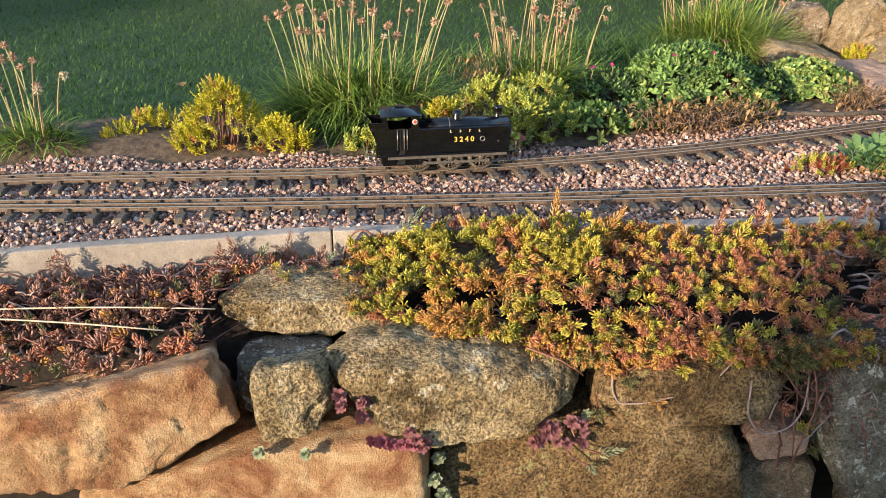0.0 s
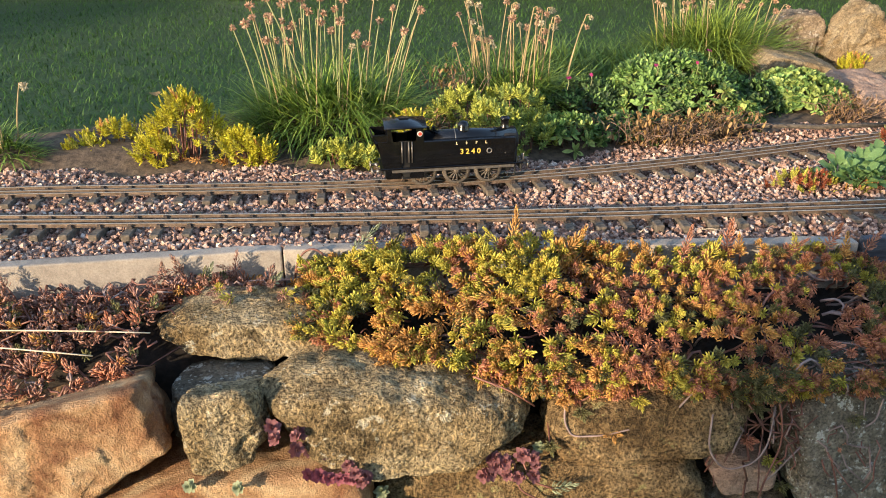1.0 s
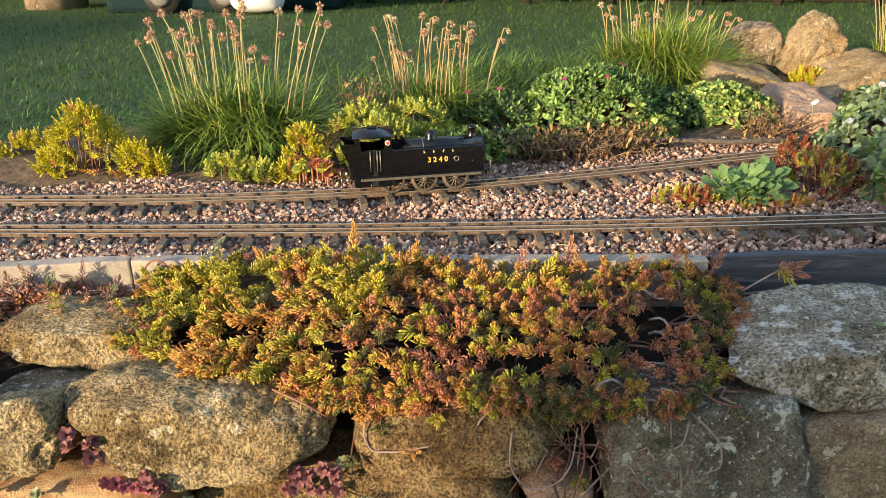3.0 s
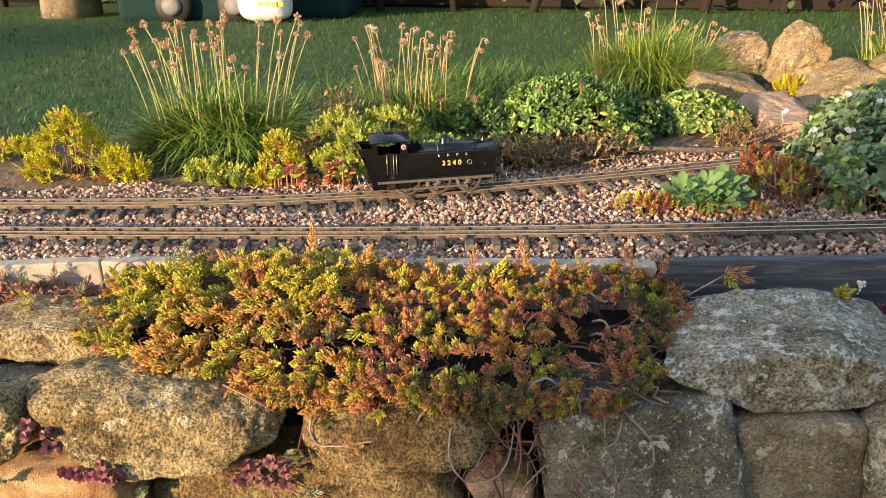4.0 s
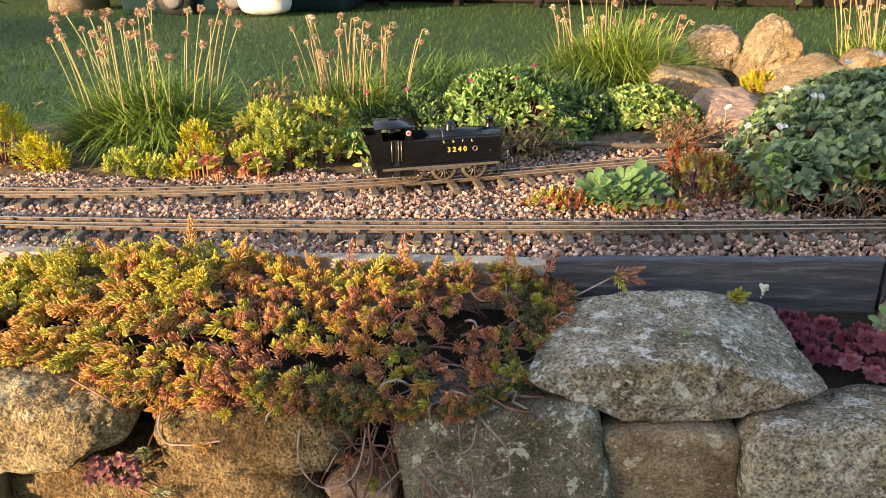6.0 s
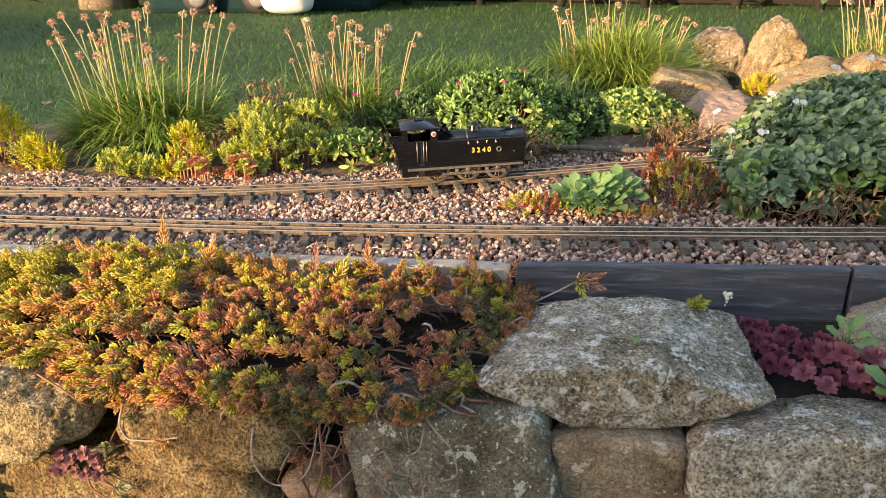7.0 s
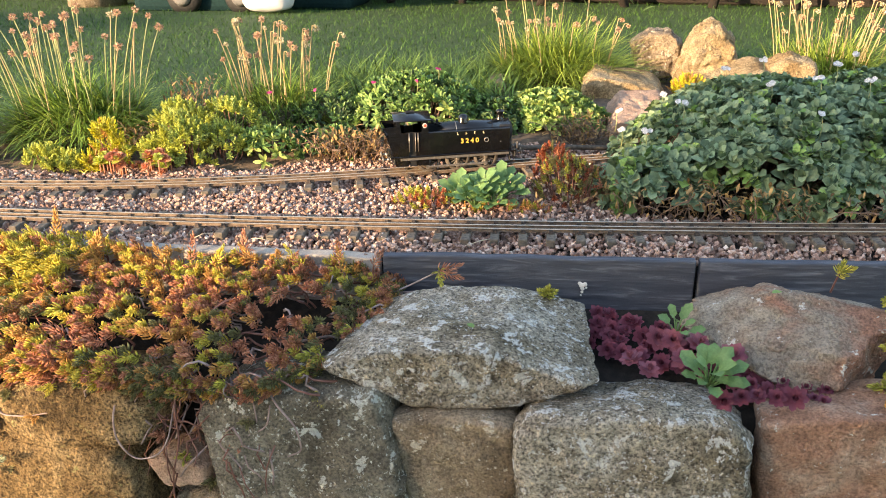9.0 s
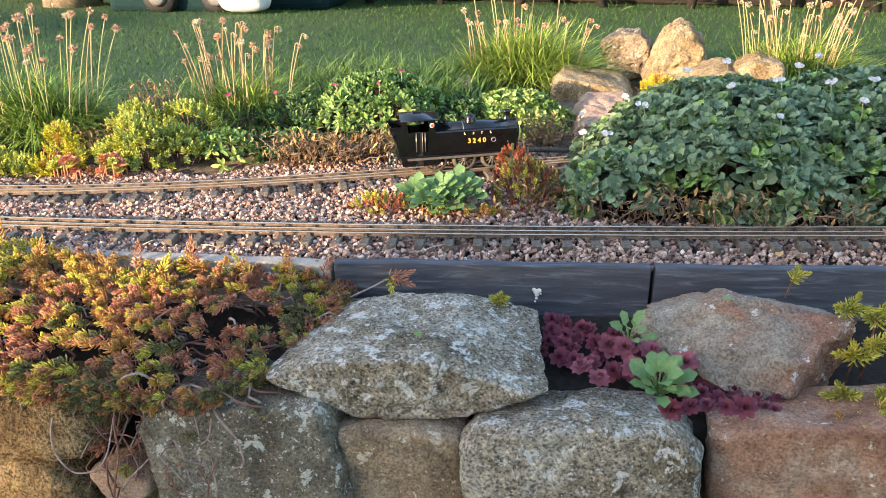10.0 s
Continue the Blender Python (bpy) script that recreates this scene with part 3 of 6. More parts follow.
    low = ((0.40, 0.51, -0.262, 0.885, BROWN, "brown stone low in the dry wall"), (0.57, 0.74, -0.292, 0.88, GREY, "grey stone low in the dry wall"), (0.75, 0.99, -0.255, 0.885, BROWN, "brown stone low in the dry wall"), (1.0, 1.5, -0.258, 0.88, GREY, "long grey stone low in the dry wall"))
    for i, (x0, x1, top, y, mat, label) in enumerate(low):
        boulder([(x0, top - 0.01), (x0 + 0.02, top), (x1 - 0.02, top), (x1, top - 0.012), (x1, -0.38), (x0, -0.38)], y, 0.1, mat, label, 0.015, 0.92, (0.95, 0.9, 0.0), 18, 0.004, 0, 0, 6, 0, 16 + i)
    boulder([(-0.95, -0.18), (-0.68, -0.15), (-0.67, -0.3), (-0.95, -0.32)], 0.79, 0.12, MOSSY, "brown stone at the end of the wall", 0.015, 0.92, (0.95, 0.9, 0.0), 16, 0.005, 0, 0, 6, 0, 20)


dry_wall()


# ---------- edging boards ----------
def edging(name, x0, x1, top, bottom, thick, mat, label, seed):
    y0, y1 = kerb(x0), kerb(x1)
    ln, a = math.hypot(x1 - x0, y1 - y0), math.degrees(math.atan2(y1 - y0, x1 - x0))
    bm = rounded_box(ln - 0.003, thick, top - bottom, 0.0025, 2)
    bmesh.ops.subdivide_edges(bm, edges=[e for e in bm.edges if e.calc_length() > 0.03], cuts=14, use_grid_fill=True)
    for v in bm.verts:
        p = v.co * 22 + Vector((seed * 5, 0, 0))
        v.co += Vector((0, 0.0016 * noise.noise(p), 0.0022 * noise.noise(p * 0.6 + Vector((0, 9, 0)))))
    ob = part(name, bm, mat)
    ob.matrix_basis = pose((x0 + x1) / 2, (y0 + y1) / 2 + thick / 2 - 0.004, (top + bottom) / 2, 0, 0, a)
    return tagged(ob, label, "edging board", "edging boards")


for i, (x0, x1) in enumerate(((-1.45, -0.62), (-0.62, -0.16), (-0.16, 0.27), (0.27, 0.645))):
    edging("edging_slab", x0, x1, 0.0 - 0.004, -0.11, 0.022, CONCRETE, "pale grey stone edging slab retaining the ballast", i)
for i, (x0, x1) in enumerate(((0.648, 1.086), (1.088, 1.62))):
    edging("slate_board", x0, x1, 0.002, -0.115, 0.014, SLATE, "dark slate edging board retaining the ballast", i + 8)


# ---------- unseen house assumed behind the viewer, its corner set to shade part of the bed ---
def house():
    h = empty("house")
    tagged(h, "unseen rendered house wall with tiled roof, added to cast evening shade", "house")
    x0, x1, y0, y1, z0, z1 = -8.16, 6.0, -13.0, -8.0, -0.62, 4.6
    for nm, sx, sy, cx, cy in (("wall", x1 - x0, 0.25, (x0 + x1) / 2, y1 - 0.125), ("wall", x1 - x0, 0.25, (x0 + x1) / 2, y0 + 0.125), ("wall", 0.25, y1 - y0 - 0.506, x0 + 0.125, (y0 + y1) / 2), ("wall", 0.25, y1 - y0 - 0.506, x1 - 0.125, (y0 + y1) / 2)):
        bm = rounded_box(sx, sy, z1 - z0, 0.01, 1)
        ob = part(nm, bm, CONCRETE, h)
        ob.location = (cx, cy, (z0 + z1) / 2)
    bm = prism([(-2.5, 0), (2.5, 0), (0, 1.6)], x1 - x0 + 0.1)
    ob = part("roof", move(bm, pose(0, 0, 0, 0, 0, 90)), SLATE, h)
    ob.location = ((x0 + x1) / 2, (y0 + y1) / 2, z1 + 0.004)


house()


def garage():
    """Unseen garage-like block, added to shade the far side of the lawn."""
    g = empty("garage", (-17.2, -9.5, -0.62))
    part("wall", move(rounded_box(7.6, 3.0, 3.6, 0.01, 1), pose(0, 0, 1.8)), CONCRETE, g)
    part("roof", move(rounded_box(7.9, 3.3, 0.2, 0.02, 1), pose(0, 0, 3.704)), SLATE, g)
    tagged(g, "unseen flat-roofed grey block added to shade the far lawn", "garage")


garage()


# ---------- locomotive ----------
def text_part(name, body, size, at, mat, parent):
    cu = bpy.data.curves.new(name, "FONT")
    cu.body, cu.size, cu.extrude, cu.align_x, cu.align_y = body, size, 0.0003, "CENTER", "CENTER"
    cu.space_character = 1.0
    cu.offset = 0.00025
    tmp = new("tmp_text", cu)
    bpy.context.view_layer.update()
    me = bpy.data.meshes.new_from_object(tmp)
    bpy.data.objects.remove(tmp)
    me.name = name
    me.materials.clear()
    me.materials.append(mat)
    ob = new(name, me)
    ob.parent = parent
    ob.matrix_basis = pose(*at, 90, 0, 0)
    return ob


def wheel_mesh():
    r = 0.0215
    rim = lathe([(r - 0.0042, -0.0025), (r - 0.0008, -0.0025), (r, -0.0018), (r, 0.0018), (r + 0.0018, 0.0022), (r + 0.0018, 0.0034), (r - 0.0042, 0.0034), (r - 0.0042, -0.0025)], 40)
    caps = [f for f in rim.faces if len(f.verts) > 4]
    bmesh.ops.delete(rim, geom=caps, context="FACES_ONLY")
    up = pose(0, 0, 0, -90, 0, 0)
    hub = lathe([(0.0005, -0.0042), (0.0028, -0.0042), (0.0045, -0.003), (0.0045, 0.003), (0.0005, 0.003)], 16)
    spoke = move(rounded_box(r - 0.006, 0.0014, 0.0022, 0.0004, 1), pose((r - 0.003) / 2 + 0.001, 0, 0))
    crank = join(move(rounded_box(0.013, 0.005, 0.003, 0.001, 1), pose(0.0055, 0, 0)), move(cyl(0.0016, 0.0016, 0.004, 12), pose(0.011, 0, -0.003)))
    out = []
    for nm, bm in (("wheel", rim), ("hub", hub), ("spoke", spoke), ("crank", crank)):
        me = bpy.data.meshes.new(nm)
        move(bm, up).to_mesh(me)
        bm.free()
        me.materials.append(WHEELM)
        out.append(me)
    return out


WHEELS, RODS = [], []


def locomotive():
    L = empty("locomotive")
    tagged(L, "black enamelled model tank locomotive with yellow numerals", "model train")
    W, T = 0.031, 0.0295
    part("footplate", move(rounded_box(0.232, 2 * W, 0.003, 0.0006, 1), pose(-0.008, 0, 0.0325)), BLACK, L)
    for s in (-1, 1):
        part("valance", move(rounded_box(0.20, 0.002, 0.005, 0.0006, 1), pose(-0.006, s * (W - 0.002), 0.0285)), STEEL, L)
        part("side_tank", move(rounded_box(0.150, 0.017, 0.042, 0.0016, 3), pose(0.020, s * (T - 0.0085), 0.055)), BLACK, L)
        part("frame", move(rounded_box(0.19, 0.002, 0.016, 0.0006, 1), pose(-0.004, s * 0.0125, 0.023)), SOOT, L)
        # cab side with its doorway and look-out
        part("bunker_side", move(prism([(-0.113, 0.016), (-0.0905, 0.016), (-0.0905, 0.077), (-0.128, 0.077), (-0.124, 0.06)], 0.0016), pose(0, s * (T - 0.0008), 0)), BLACK, L)
        part("cab_side", move(prism([(-0.0775, 0.016), (-0.0545, 0.016), (-0.0545, 0.1), (-0.0655, 0.1), (-0.0665, 0.0785), (-0.0775, 0.077)], 0.0016), pose(0, s * (T - 0.0008), 0)), BLACK, L)
        part("cab_pillar", move(prism([(-0.1115, 0.076), (-0.103, 0.076), (-0.106, 0.1), (-0.1115, 0.1)], 0.0016), pose(0, s * (T - 0.0008), 0)), BLACK, L)
        part("cab_door", move(rounded_box(0.018, 0.001, 0.05, 0.0003, 1), pose(-0.084, s * (T - 0.0045), 0.052)), SOOT, L)
        for hx in (-0.0895, -0.0785, -0.0735):
            part("handrail", move(cyl(0.0008, 0.0008, 0.034, 8), pose(hx, s * (T + 0.0016), 0.06)), STEEL, L)
        for hz in (0.017, 0.026):
            part("step", move(rounded_box(0.013, 0.006, 0.0012, 0.0003, 1), pose(-0.083, s * (W - 0.001), hz)), SOOT, L)
        part("step_plate", move(rounded_box(0.012, 0.001, 0.018, 0.0003, 1), pose(-0.083, s * (W - 0.0035), 0.0245)), SOOT, L)
        part("roundel", move(cyl(0.0042, 0.0042, 0.0012, 20, 0.0003), pose(-0.0605, s * (T + 0.0004), 0.089, 90)), WHITEP, L, "pale roundel on the cab side")
        part("roundel_centre", move(cyl(0.003, 0.003, 0.0012, 20), pose(-0.0605, s * (T + 0.0008), 0.089, 90)), REDP, L, "red painted disc")
        ring = lathe([(0.0030, -0.0005), (0.0046, -0.0005), (0.0046, 0.0005), (0.0030, 0.0005), (0.0030, -0.0005)], 24)
        bmesh.ops.delete(ring, geom=[f for f in ring.faces if len(f.verts) > 4], context="FACES_ONLY")
        part("tank_ring", move(ring, pose(0.0515, s * (T + 0.0004), 0.056, 90)), STEEL, L)
        part("tank_rivet", move(cyl(0.0012, 0.001, 0.001, 10), pose(0.078, s * (T + 0.0005), 0.051, 90)), STEEL, L)
        part("sandbox", move(rounded_box(0.010, 0.008, 0.012, 0.0015, 2), pose(0.094, s * 0.018, 0.041)), SOOT, L)
        for xe in (-0.1245, 0.106):
            out = 1 if xe > 0 else -1
            sh = lathe([(0.0028, -0.006), (0.0028, 0.0), (0.0018, 0.0), (0.0018, 0.006), (0.006, 0.0065), (0.0062, 0.008), (0.004, 0.0086)], 20)
            part("buffer", move(sh, pose(xe + out * 0.005, s * 0.0175, 0.027, 0, out * 90, 0)), STEEL, L)
    # digits and small lettering blocks on both sides
    for s, turn in ((-1, 0), (1, 180)):
        holder_y = s * (T + 0.0004)
        d = text_part("numerals", "3 2 4 0", 0.0118, (0.0205, holder_y, 0.0562), YELLOWP, L)
        d.matrix_basis = pose(0.0205, holder_y, 0.0562, 90, 0, turn)
        for i in range(4):
            b = join(rounded_box(0.0009, 0.0006, 0.0046, 0.0001, 1), move(rounded_box(0.0026, 0.0006, 0.0009, 0.0001, 1), pose(0.001, 0, -0.0016 + 0.0014 * (i % 3))))
            part("lettering_bar", move(b, pose(-0.002 + i * 0.0158, holder_y, 0.0705)), CREAM, L)
    boiler = move(cyl(0.0205, 0.0205, 0.150, 40), pose(0.0235, 0, 0.0655, 0, 90, 0))
    part("boiler", boiler, BLACK, L)
    for bx in (-0.001, 0.066):
        part("boiler_band", move(cyl(0.0209, 0.0209, 0.0016, 40), pose(bx, 0, 0.0655, 0, 90, 0)), STEEL if bx < 0 else BLACK, L)
    part("smokebox", move(cyl(0.0215, 0.0215, 0.022, 40, 0.001), pose(0.089, 0, 0.064, 0, 90, 0)), SOOT, L)
    part("smokebox_saddle", move(rounded_box(0.022, 0.036, 0.03, 0.002, 2), pose(0.089, 0, 0.046)), SOOT, L)
    part("smokebox_door", move(lathe([(0.017, 0), (0.017, 0.002), (0.012, 0.0042), (0.004, 0.005), (0.0015, 0.0075)], 28), pose(0.1, 0, 0.064, 0, 90, 0)), SOOT, L)
    part("chimney", move(lathe([(0.0095, -0.004), (0.0072, 0.001), (0.0062, 0.006), (0.0064, 0.012), (0.0083, 0.0135), (0.0083, 0.0155), (0.0066, 0.0165), (0.005, 0.0165), (0.005, 0.012)], 28), pose(0.083, 0, 0.0855)), BLACK, L)
    part("dome", move(lathe([(0.0125, -0.004), (0.0102, 0.001), (0.0096, 0.006), (0.0085, 0.0105), (0.005, 0.0135), (0.001, 0.0143)], 28), pose(0.0145, 0, 0.0845)), BLACK, L)
    for vx in (-0.043, -0.034):
        part("safety_valve", move(lathe([(0.0026, 0), (0.0022, 0.004), (0.0026, 0.0045), (0.002, 0.0075)], 12), pose(vx, 0, 0.0845)), SOOT, L)
    for fx in (-0.02, 0.05):
        part("tank_filler", move(lathe([(0.005, 0), (0.005, 0.003), (0.0035, 0.0042)], 16), pose(fx, 0.022, 0.0755)), BLACK, L)
    part("cab_front", move(rounded_box(0.0016, 2 * T - 0.0036, 0.064, 0.0003, 1), pose(-0.0555, 0, 0.067)), BLACK, L)
    part("cab_back", move(rounded_box(0.0016, 2 * T - 0.0036, 0.024, 0.0003, 1), pose(-0.111, 0, 0.0885)), BLACK, L)
    part("cab_floor", move(rounded_box(0.055, 2 * T - 0.004, 0.002, 0.0003, 1), pose(-0.083, 0, 0.035)), SOOT, L)
    # arched roof
    bm = bmesh.new()
    rows = []
    for i in range(17):
        u = -1 + i / 8
        y, z = u * (T + 0.0022), 0.0992 + 0.0085 * (1 - u * u)
        rows.append([bm.verts.new((-0.1165, y, z)), bm.verts.new((-0.0495, y, z)), bm.verts.new((-0.0495, y, z - 0.0016)), bm.verts.new((-0.1165, y, z - 0.0016))])
    for a, b in zip(rows, rows[1:]):
        for k in range(4):
            f = bm.faces.new((a[k], a[(k + 1) % 4], b[(k + 1) % 4], b[k]))
            f.smooth = k in (0, 2)
    bm.faces.new(rows[0])
    bm.faces.new(rows[-1][::-1])
    bmesh.ops.recalc_face_normals(bm, faces=bm.faces)
    part("cab_roof", bm, BLACK, L)
    part("roof_vent", move(rounded_box(0.016, 0.014, 0.002, 0.0006, 1), pose(-0.083, 0, 0.1082)), BLACK, L)
    # bunker back and flared coping
    part("bunker_back", move(prism([(-0.1145, 0.016), (-0.1125, 0.016), (-0.1235, 0.06), (-0.1345, 0.086), (-0.1365, 0.086), (-0.1255, 0.06)], 2 * T - 0.002), pose(0, 0, 0)), BLACK, L)
    for s in (-1, 1):
        part("bunker_coping", move(prism([(-0.128, 0.0775), (-0.106, 0.0775), (-0.106, 0.088), (-0.136, 0.088)], 0.0018), pose(0, s * (T - 0.0028), 0)), BLACK, L)
    part("bunker_floor", move(rounded_box(0.022, 2 * T - 0.008, 0.0016, 0.0004, 1), pose(-0.12, 0, 0.074)), SOOT, L)
    for xe in (-0.1165, 0.1055):
        part("buffer_beam", move(rounded_box(0.003, 0.058, 0.013, 0.0008, 1), pose(xe, 0, 0.0265)), SOOT, L)
        out = 1 if xe > 0 else -1
        g = Geo()
        g.tube([(xe, 0, 0.026), (xe + out * 0.006, 0, 0.026), (xe + out * 0.011, 0, 0.0275), (xe + out * 0.012, 0, 0.0305), (xe + out * 0.009, 0, 0.032)], 0.0013, 0.0009, 0, 8)
        g.tube([(xe + out * 0.004, 0, 0.026), (xe + out * 0.005, 0.001, 0.020), (xe + out * 0.006, 0, 0.013)], 0.001, 0.001, 0, 6)
        g.done("coupling_hook", [STEEL], L, True)
    for s in (-1, 1):
        g = Geo()
        g.tube([(0.110, s * 0.0225, 0.031), (0.1105, s * 0.0225, 0.045), (0.1105, s * 0.022, 0.047)], 0.001, 0.001, 0, 6)
        g.done("lamp_iron", [STEEL], L, True)
        part("guard_iron", move(rounded_box(0.002, 0.003, 0.018, 0.0004, 1), pose(0.098, s * 0.0165, 0.017)), SOOT, L)
    part("centre_skid", move(rounded_box(0.05, 0.008, 0.003, 0.001, 1), pose(0.0, 0, 0.0055)), STEEL, L)
    tyre, hub, spoke, crank = wheel_mesh()
    for s in (-1, 1):
        for ax in (-0.0545, 0.0, 0.0525):
            w = new("wheel", tyre)
            w.parent = L
            for nm, me in [("hub", hub), ("crank", crank)] + [("spoke", spoke)] * 14:
                o = new(nm, me)
                o.parent = w
                if nm == "spoke":
                    o.matrix_basis = pose(0, 0, 0, 0, 360 / 14 * (len(w.children) - 3), 0)
            WHEELS.append((w, ax, s))
        rod = join(rounded_box(0.109, 0.0018, 0.0042, 0.0006, 1), *[move(cyl(0.0036, 0.0036, 0.0024, 16), pose(a, 0, 0, 90)) for a in (-0.0545, 0.0, 0.0525)])
        r = part("coupling_rod", rod, STEEL, L)
        RODS.append((r, s))
    return L


LOCO = locomotive()


# ---------- planting ----------
NEEDLE = spindle(0.105, 0.5)


def plump_needle(w=0.095, curl=0.24):
    """A fleshy blunt needle, one long, curling up towards the shoot's tip."""
    v = [(0, 0, 0)]
    for z, r, y in ((0.38, 1.0, -0.35), (0.8, 0.9, 0.1)):
        v += [(r * w * math.cos(a), r * w * 0.75 * math.sin(a) + curl * y, z) for a in (0.5, 2.6, 4.7)]
    v.append((0, curl * 0.5, 1.0))
    f = []
    for k in range(3):
        a, b = 1 + k, 1 + (k + 1) % 3
        f += [(0, b, a), (a, b, b + 3), (a, b + 3, a + 3), (a + 3, b + 3, 7)]
    return np.array(v, float), np.array(f)


BLUNT = plump_needle()


def shoots(g, at, axis, length, width, n, mats, shape=NEEDLE, thick=1.0, spread=1.0):
    """Sedum shoots: needles in a spiral round each axis, closing in at the tip."""
    k = len(at)
    axis = unit(axis)
    a = unit(np.cross(axis, (0.3, 0.9, 0.2)))
    b = np.cross(axis, a)
    ph = rng.uniform(0, 6.28, k)
    for j in range(n):
        s = (j + 0.5) / n
        th = ph + j * 2.39996
        rad = a * np.cos(th)[:, None] + b * np.sin(th)[:, None]
        pos = at + axis * (length * (0.12 + 0.88 * s))[:, None]
        d = rad * spread * (1.05 - 0.8 * s ** 1.6) + axis * (0.48 + 0.8 * s ** 1.2) + rng.normal(scale=0.08, size=(k, 3))
        ln = width * (1.0 - 0.42 * s) * rng.uniform(0.8, 1.1, k)
        g.add(shape, aim(d, np.stack([ln * thick, ln * thick, ln], 1), axis), pos, mats)


def creeping_stem(g, p0, p1, sag, r, mat, wig=0.012, k=9):
    t = np.linspace(0, 1, k)[:, None]
    p = np.asarray(p0) * (1 - t) + np.asarray(p1) * t
    p[:, 2] += sag * np.sin(t[:, 0] * np.pi)
    w = rng.normal(scale=wig, size=(k, 3))
    w[0] = w[-1] = 0
    w = (w + np.roll(w, 1, 0) + np.roll(w, -1, 0)) / 3
    g.tube(p + w, r, r * 0.7, mat)


def cushion_skin(x, s):
    """Point of the trailing cushion's skin: s runs from the boards over the top and down the front."""
    k = np.array([kerb(a) for a in x]) - 0.004
    yf = np.interp(x, (-0.2, -0.1, 0.0, 0.2, 0.45, 0.58, 0.63, 0.69), (0.955, 0.925, 0.875, 0.852, 0.848, 0.865, 0.91, 0.99))
    crest = np.interp(x, (-0.2, -0.1, 0.0, 0.17, 0.3, 0.45, 0.58, 0.68), (-0.04, -0.016, 0.002, 0.014, -0.004, -0.004, -0.004, -0.035))
    shoulder = np.interp(x, (-0.2, -0.1, 0.1, 0.5, 0.69), (-0.05, -0.045, -0.048, -0.05, -0.055))
    foot = np.interp(x, (-0.2, 0.0, 0.12, 0.22, 0.5, 0.62, 0.69), (-0.055, -0.062, -0.085, -0.105, -0.105, -0.085, -0.07))
    u, v = np.clip(s / 0.68, 0, 1), np.clip((s - 0.68) / 0.32, 0, 1)
    return np.stack([x, k + (yf - k) * u - 0.008 * np.sin(v * np.pi) + 0.03 * v * v, crest + (shoulder - crest) * u ** 1.4 + (foot - shoulder) * v], 1), u, v


def sedum_cushion(x0, x1, count, weights, label, seed, stems):
    th = empty("trailing_sedum", ((x0 + x1) / 2, 0.97, -0.08))
    tagged(th, label, "sedum", "trailing sedum on the wall")
    inv = np.array(th.location)
    mats = [S_YELLOW, S_LIME, S_ORANGE, S_RUST, S_OLIVE]
    x = rng.uniform(x0, x1, count)
    s_ = rng.uniform(0, 1, count)
    at, u, v = cushion_skin(x, s_)
    lump = np.array([noise.noise(Vector(a) * 17 + Vector((0, 0, seed))) for a in at])
    bare = np.array([noise.noise(Vector(a) * 24 + Vector((5, 0, seed))) for a in at])
    keep = bare > np.interp(x, (0.2, 0.45, 0.65), (-0.42, -0.34, -0.26)) + 0.16 * v + 0.05 * u
    x, at, u, v, lump = x[keep], at[keep], u[keep], v[keep], lump[keep]
    count = len(x)
    axis = np.stack([rng.normal(scale=0.5, size=count) - 0.2, -0.8 - 0.25 * u + rng.normal(scale=0.35, size=count), 0.72 - 0.15 * u - 0.7 * v + rng.normal(scale=0.3, size=count)], 1)
    axis = unit(axis)
    length = rng.uniform(0.016, 0.042, count) * np.interp(x, (0.1, 0.5), (1.0, 0.55)) * np.where(rng.uniform(0, 1, count) < 0.15, 1.4, 1)
    at = at + axis * (0.016 * lump + rng.uniform(-0.012, 0.004, count) - length * 0.6)[:, None]
    width = rng.uniform(0.0115, 0.0165, count) * np.interp(x, (0.1, 0.5), (1.0, 0.82))
    pr = np.array([np.interp(x, (-0.2, 0.1, 0.3, 0.5, 0.7), w) for w in weights]).T
    # shade under the overhang is put into colour: low shoots turn darker olive
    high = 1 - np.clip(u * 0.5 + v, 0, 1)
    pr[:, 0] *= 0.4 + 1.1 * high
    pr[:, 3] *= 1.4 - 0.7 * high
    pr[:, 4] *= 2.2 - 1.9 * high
    for j in range(5):
        pr[:, j] *= np.exp([3.2 * noise.noise((a * 15, b * 15, 7.3 * j + 2)) for a, b in zip(at[:, 0], at[:, 1] - at[:, 2])])
    pr /= pr.sum(1, keepdims=True)
    m = np.array([rng.choice(5, p=p) for p in pr])
    g = Geo()
    at = at - inv
    shoots(g, at, axis, length, width, 38, m, BLUNT, 1.12, 1.0)
    # the heart of a shoot is a fresher tint than its rim
    tipm = np.array([1, 0, 0, 2, 1])[m]
    tipm = np.where(rng.uniform(0, 1, count) < 0.55, tipm, m)
    shoots(g, at + axis * (length * 0.8)[:, None], axis, length * 0.22, width * 0.6, 8, tipm, BLUNT, 1.3, 0.75)
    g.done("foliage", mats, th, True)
    s = Geo()
    for i in range(stems):
        p1 = at[rng.integers(count)] + (0, 0, -0.002)
        p0 = p1 + (rng.normal(scale=0.04), rng.uniform(-0.004, 0.05), -rng.uniform(0.006, 0.03))
        creeping_stem(s, p0, p1, 0.006, rng.uniform(0.0011, 0.0021), 0 if rng.random() < 0.6 else 1, 0.009, 7)
    s.done("stem_tangle", [STEMRED, STEMGREY], th, True)
    return th


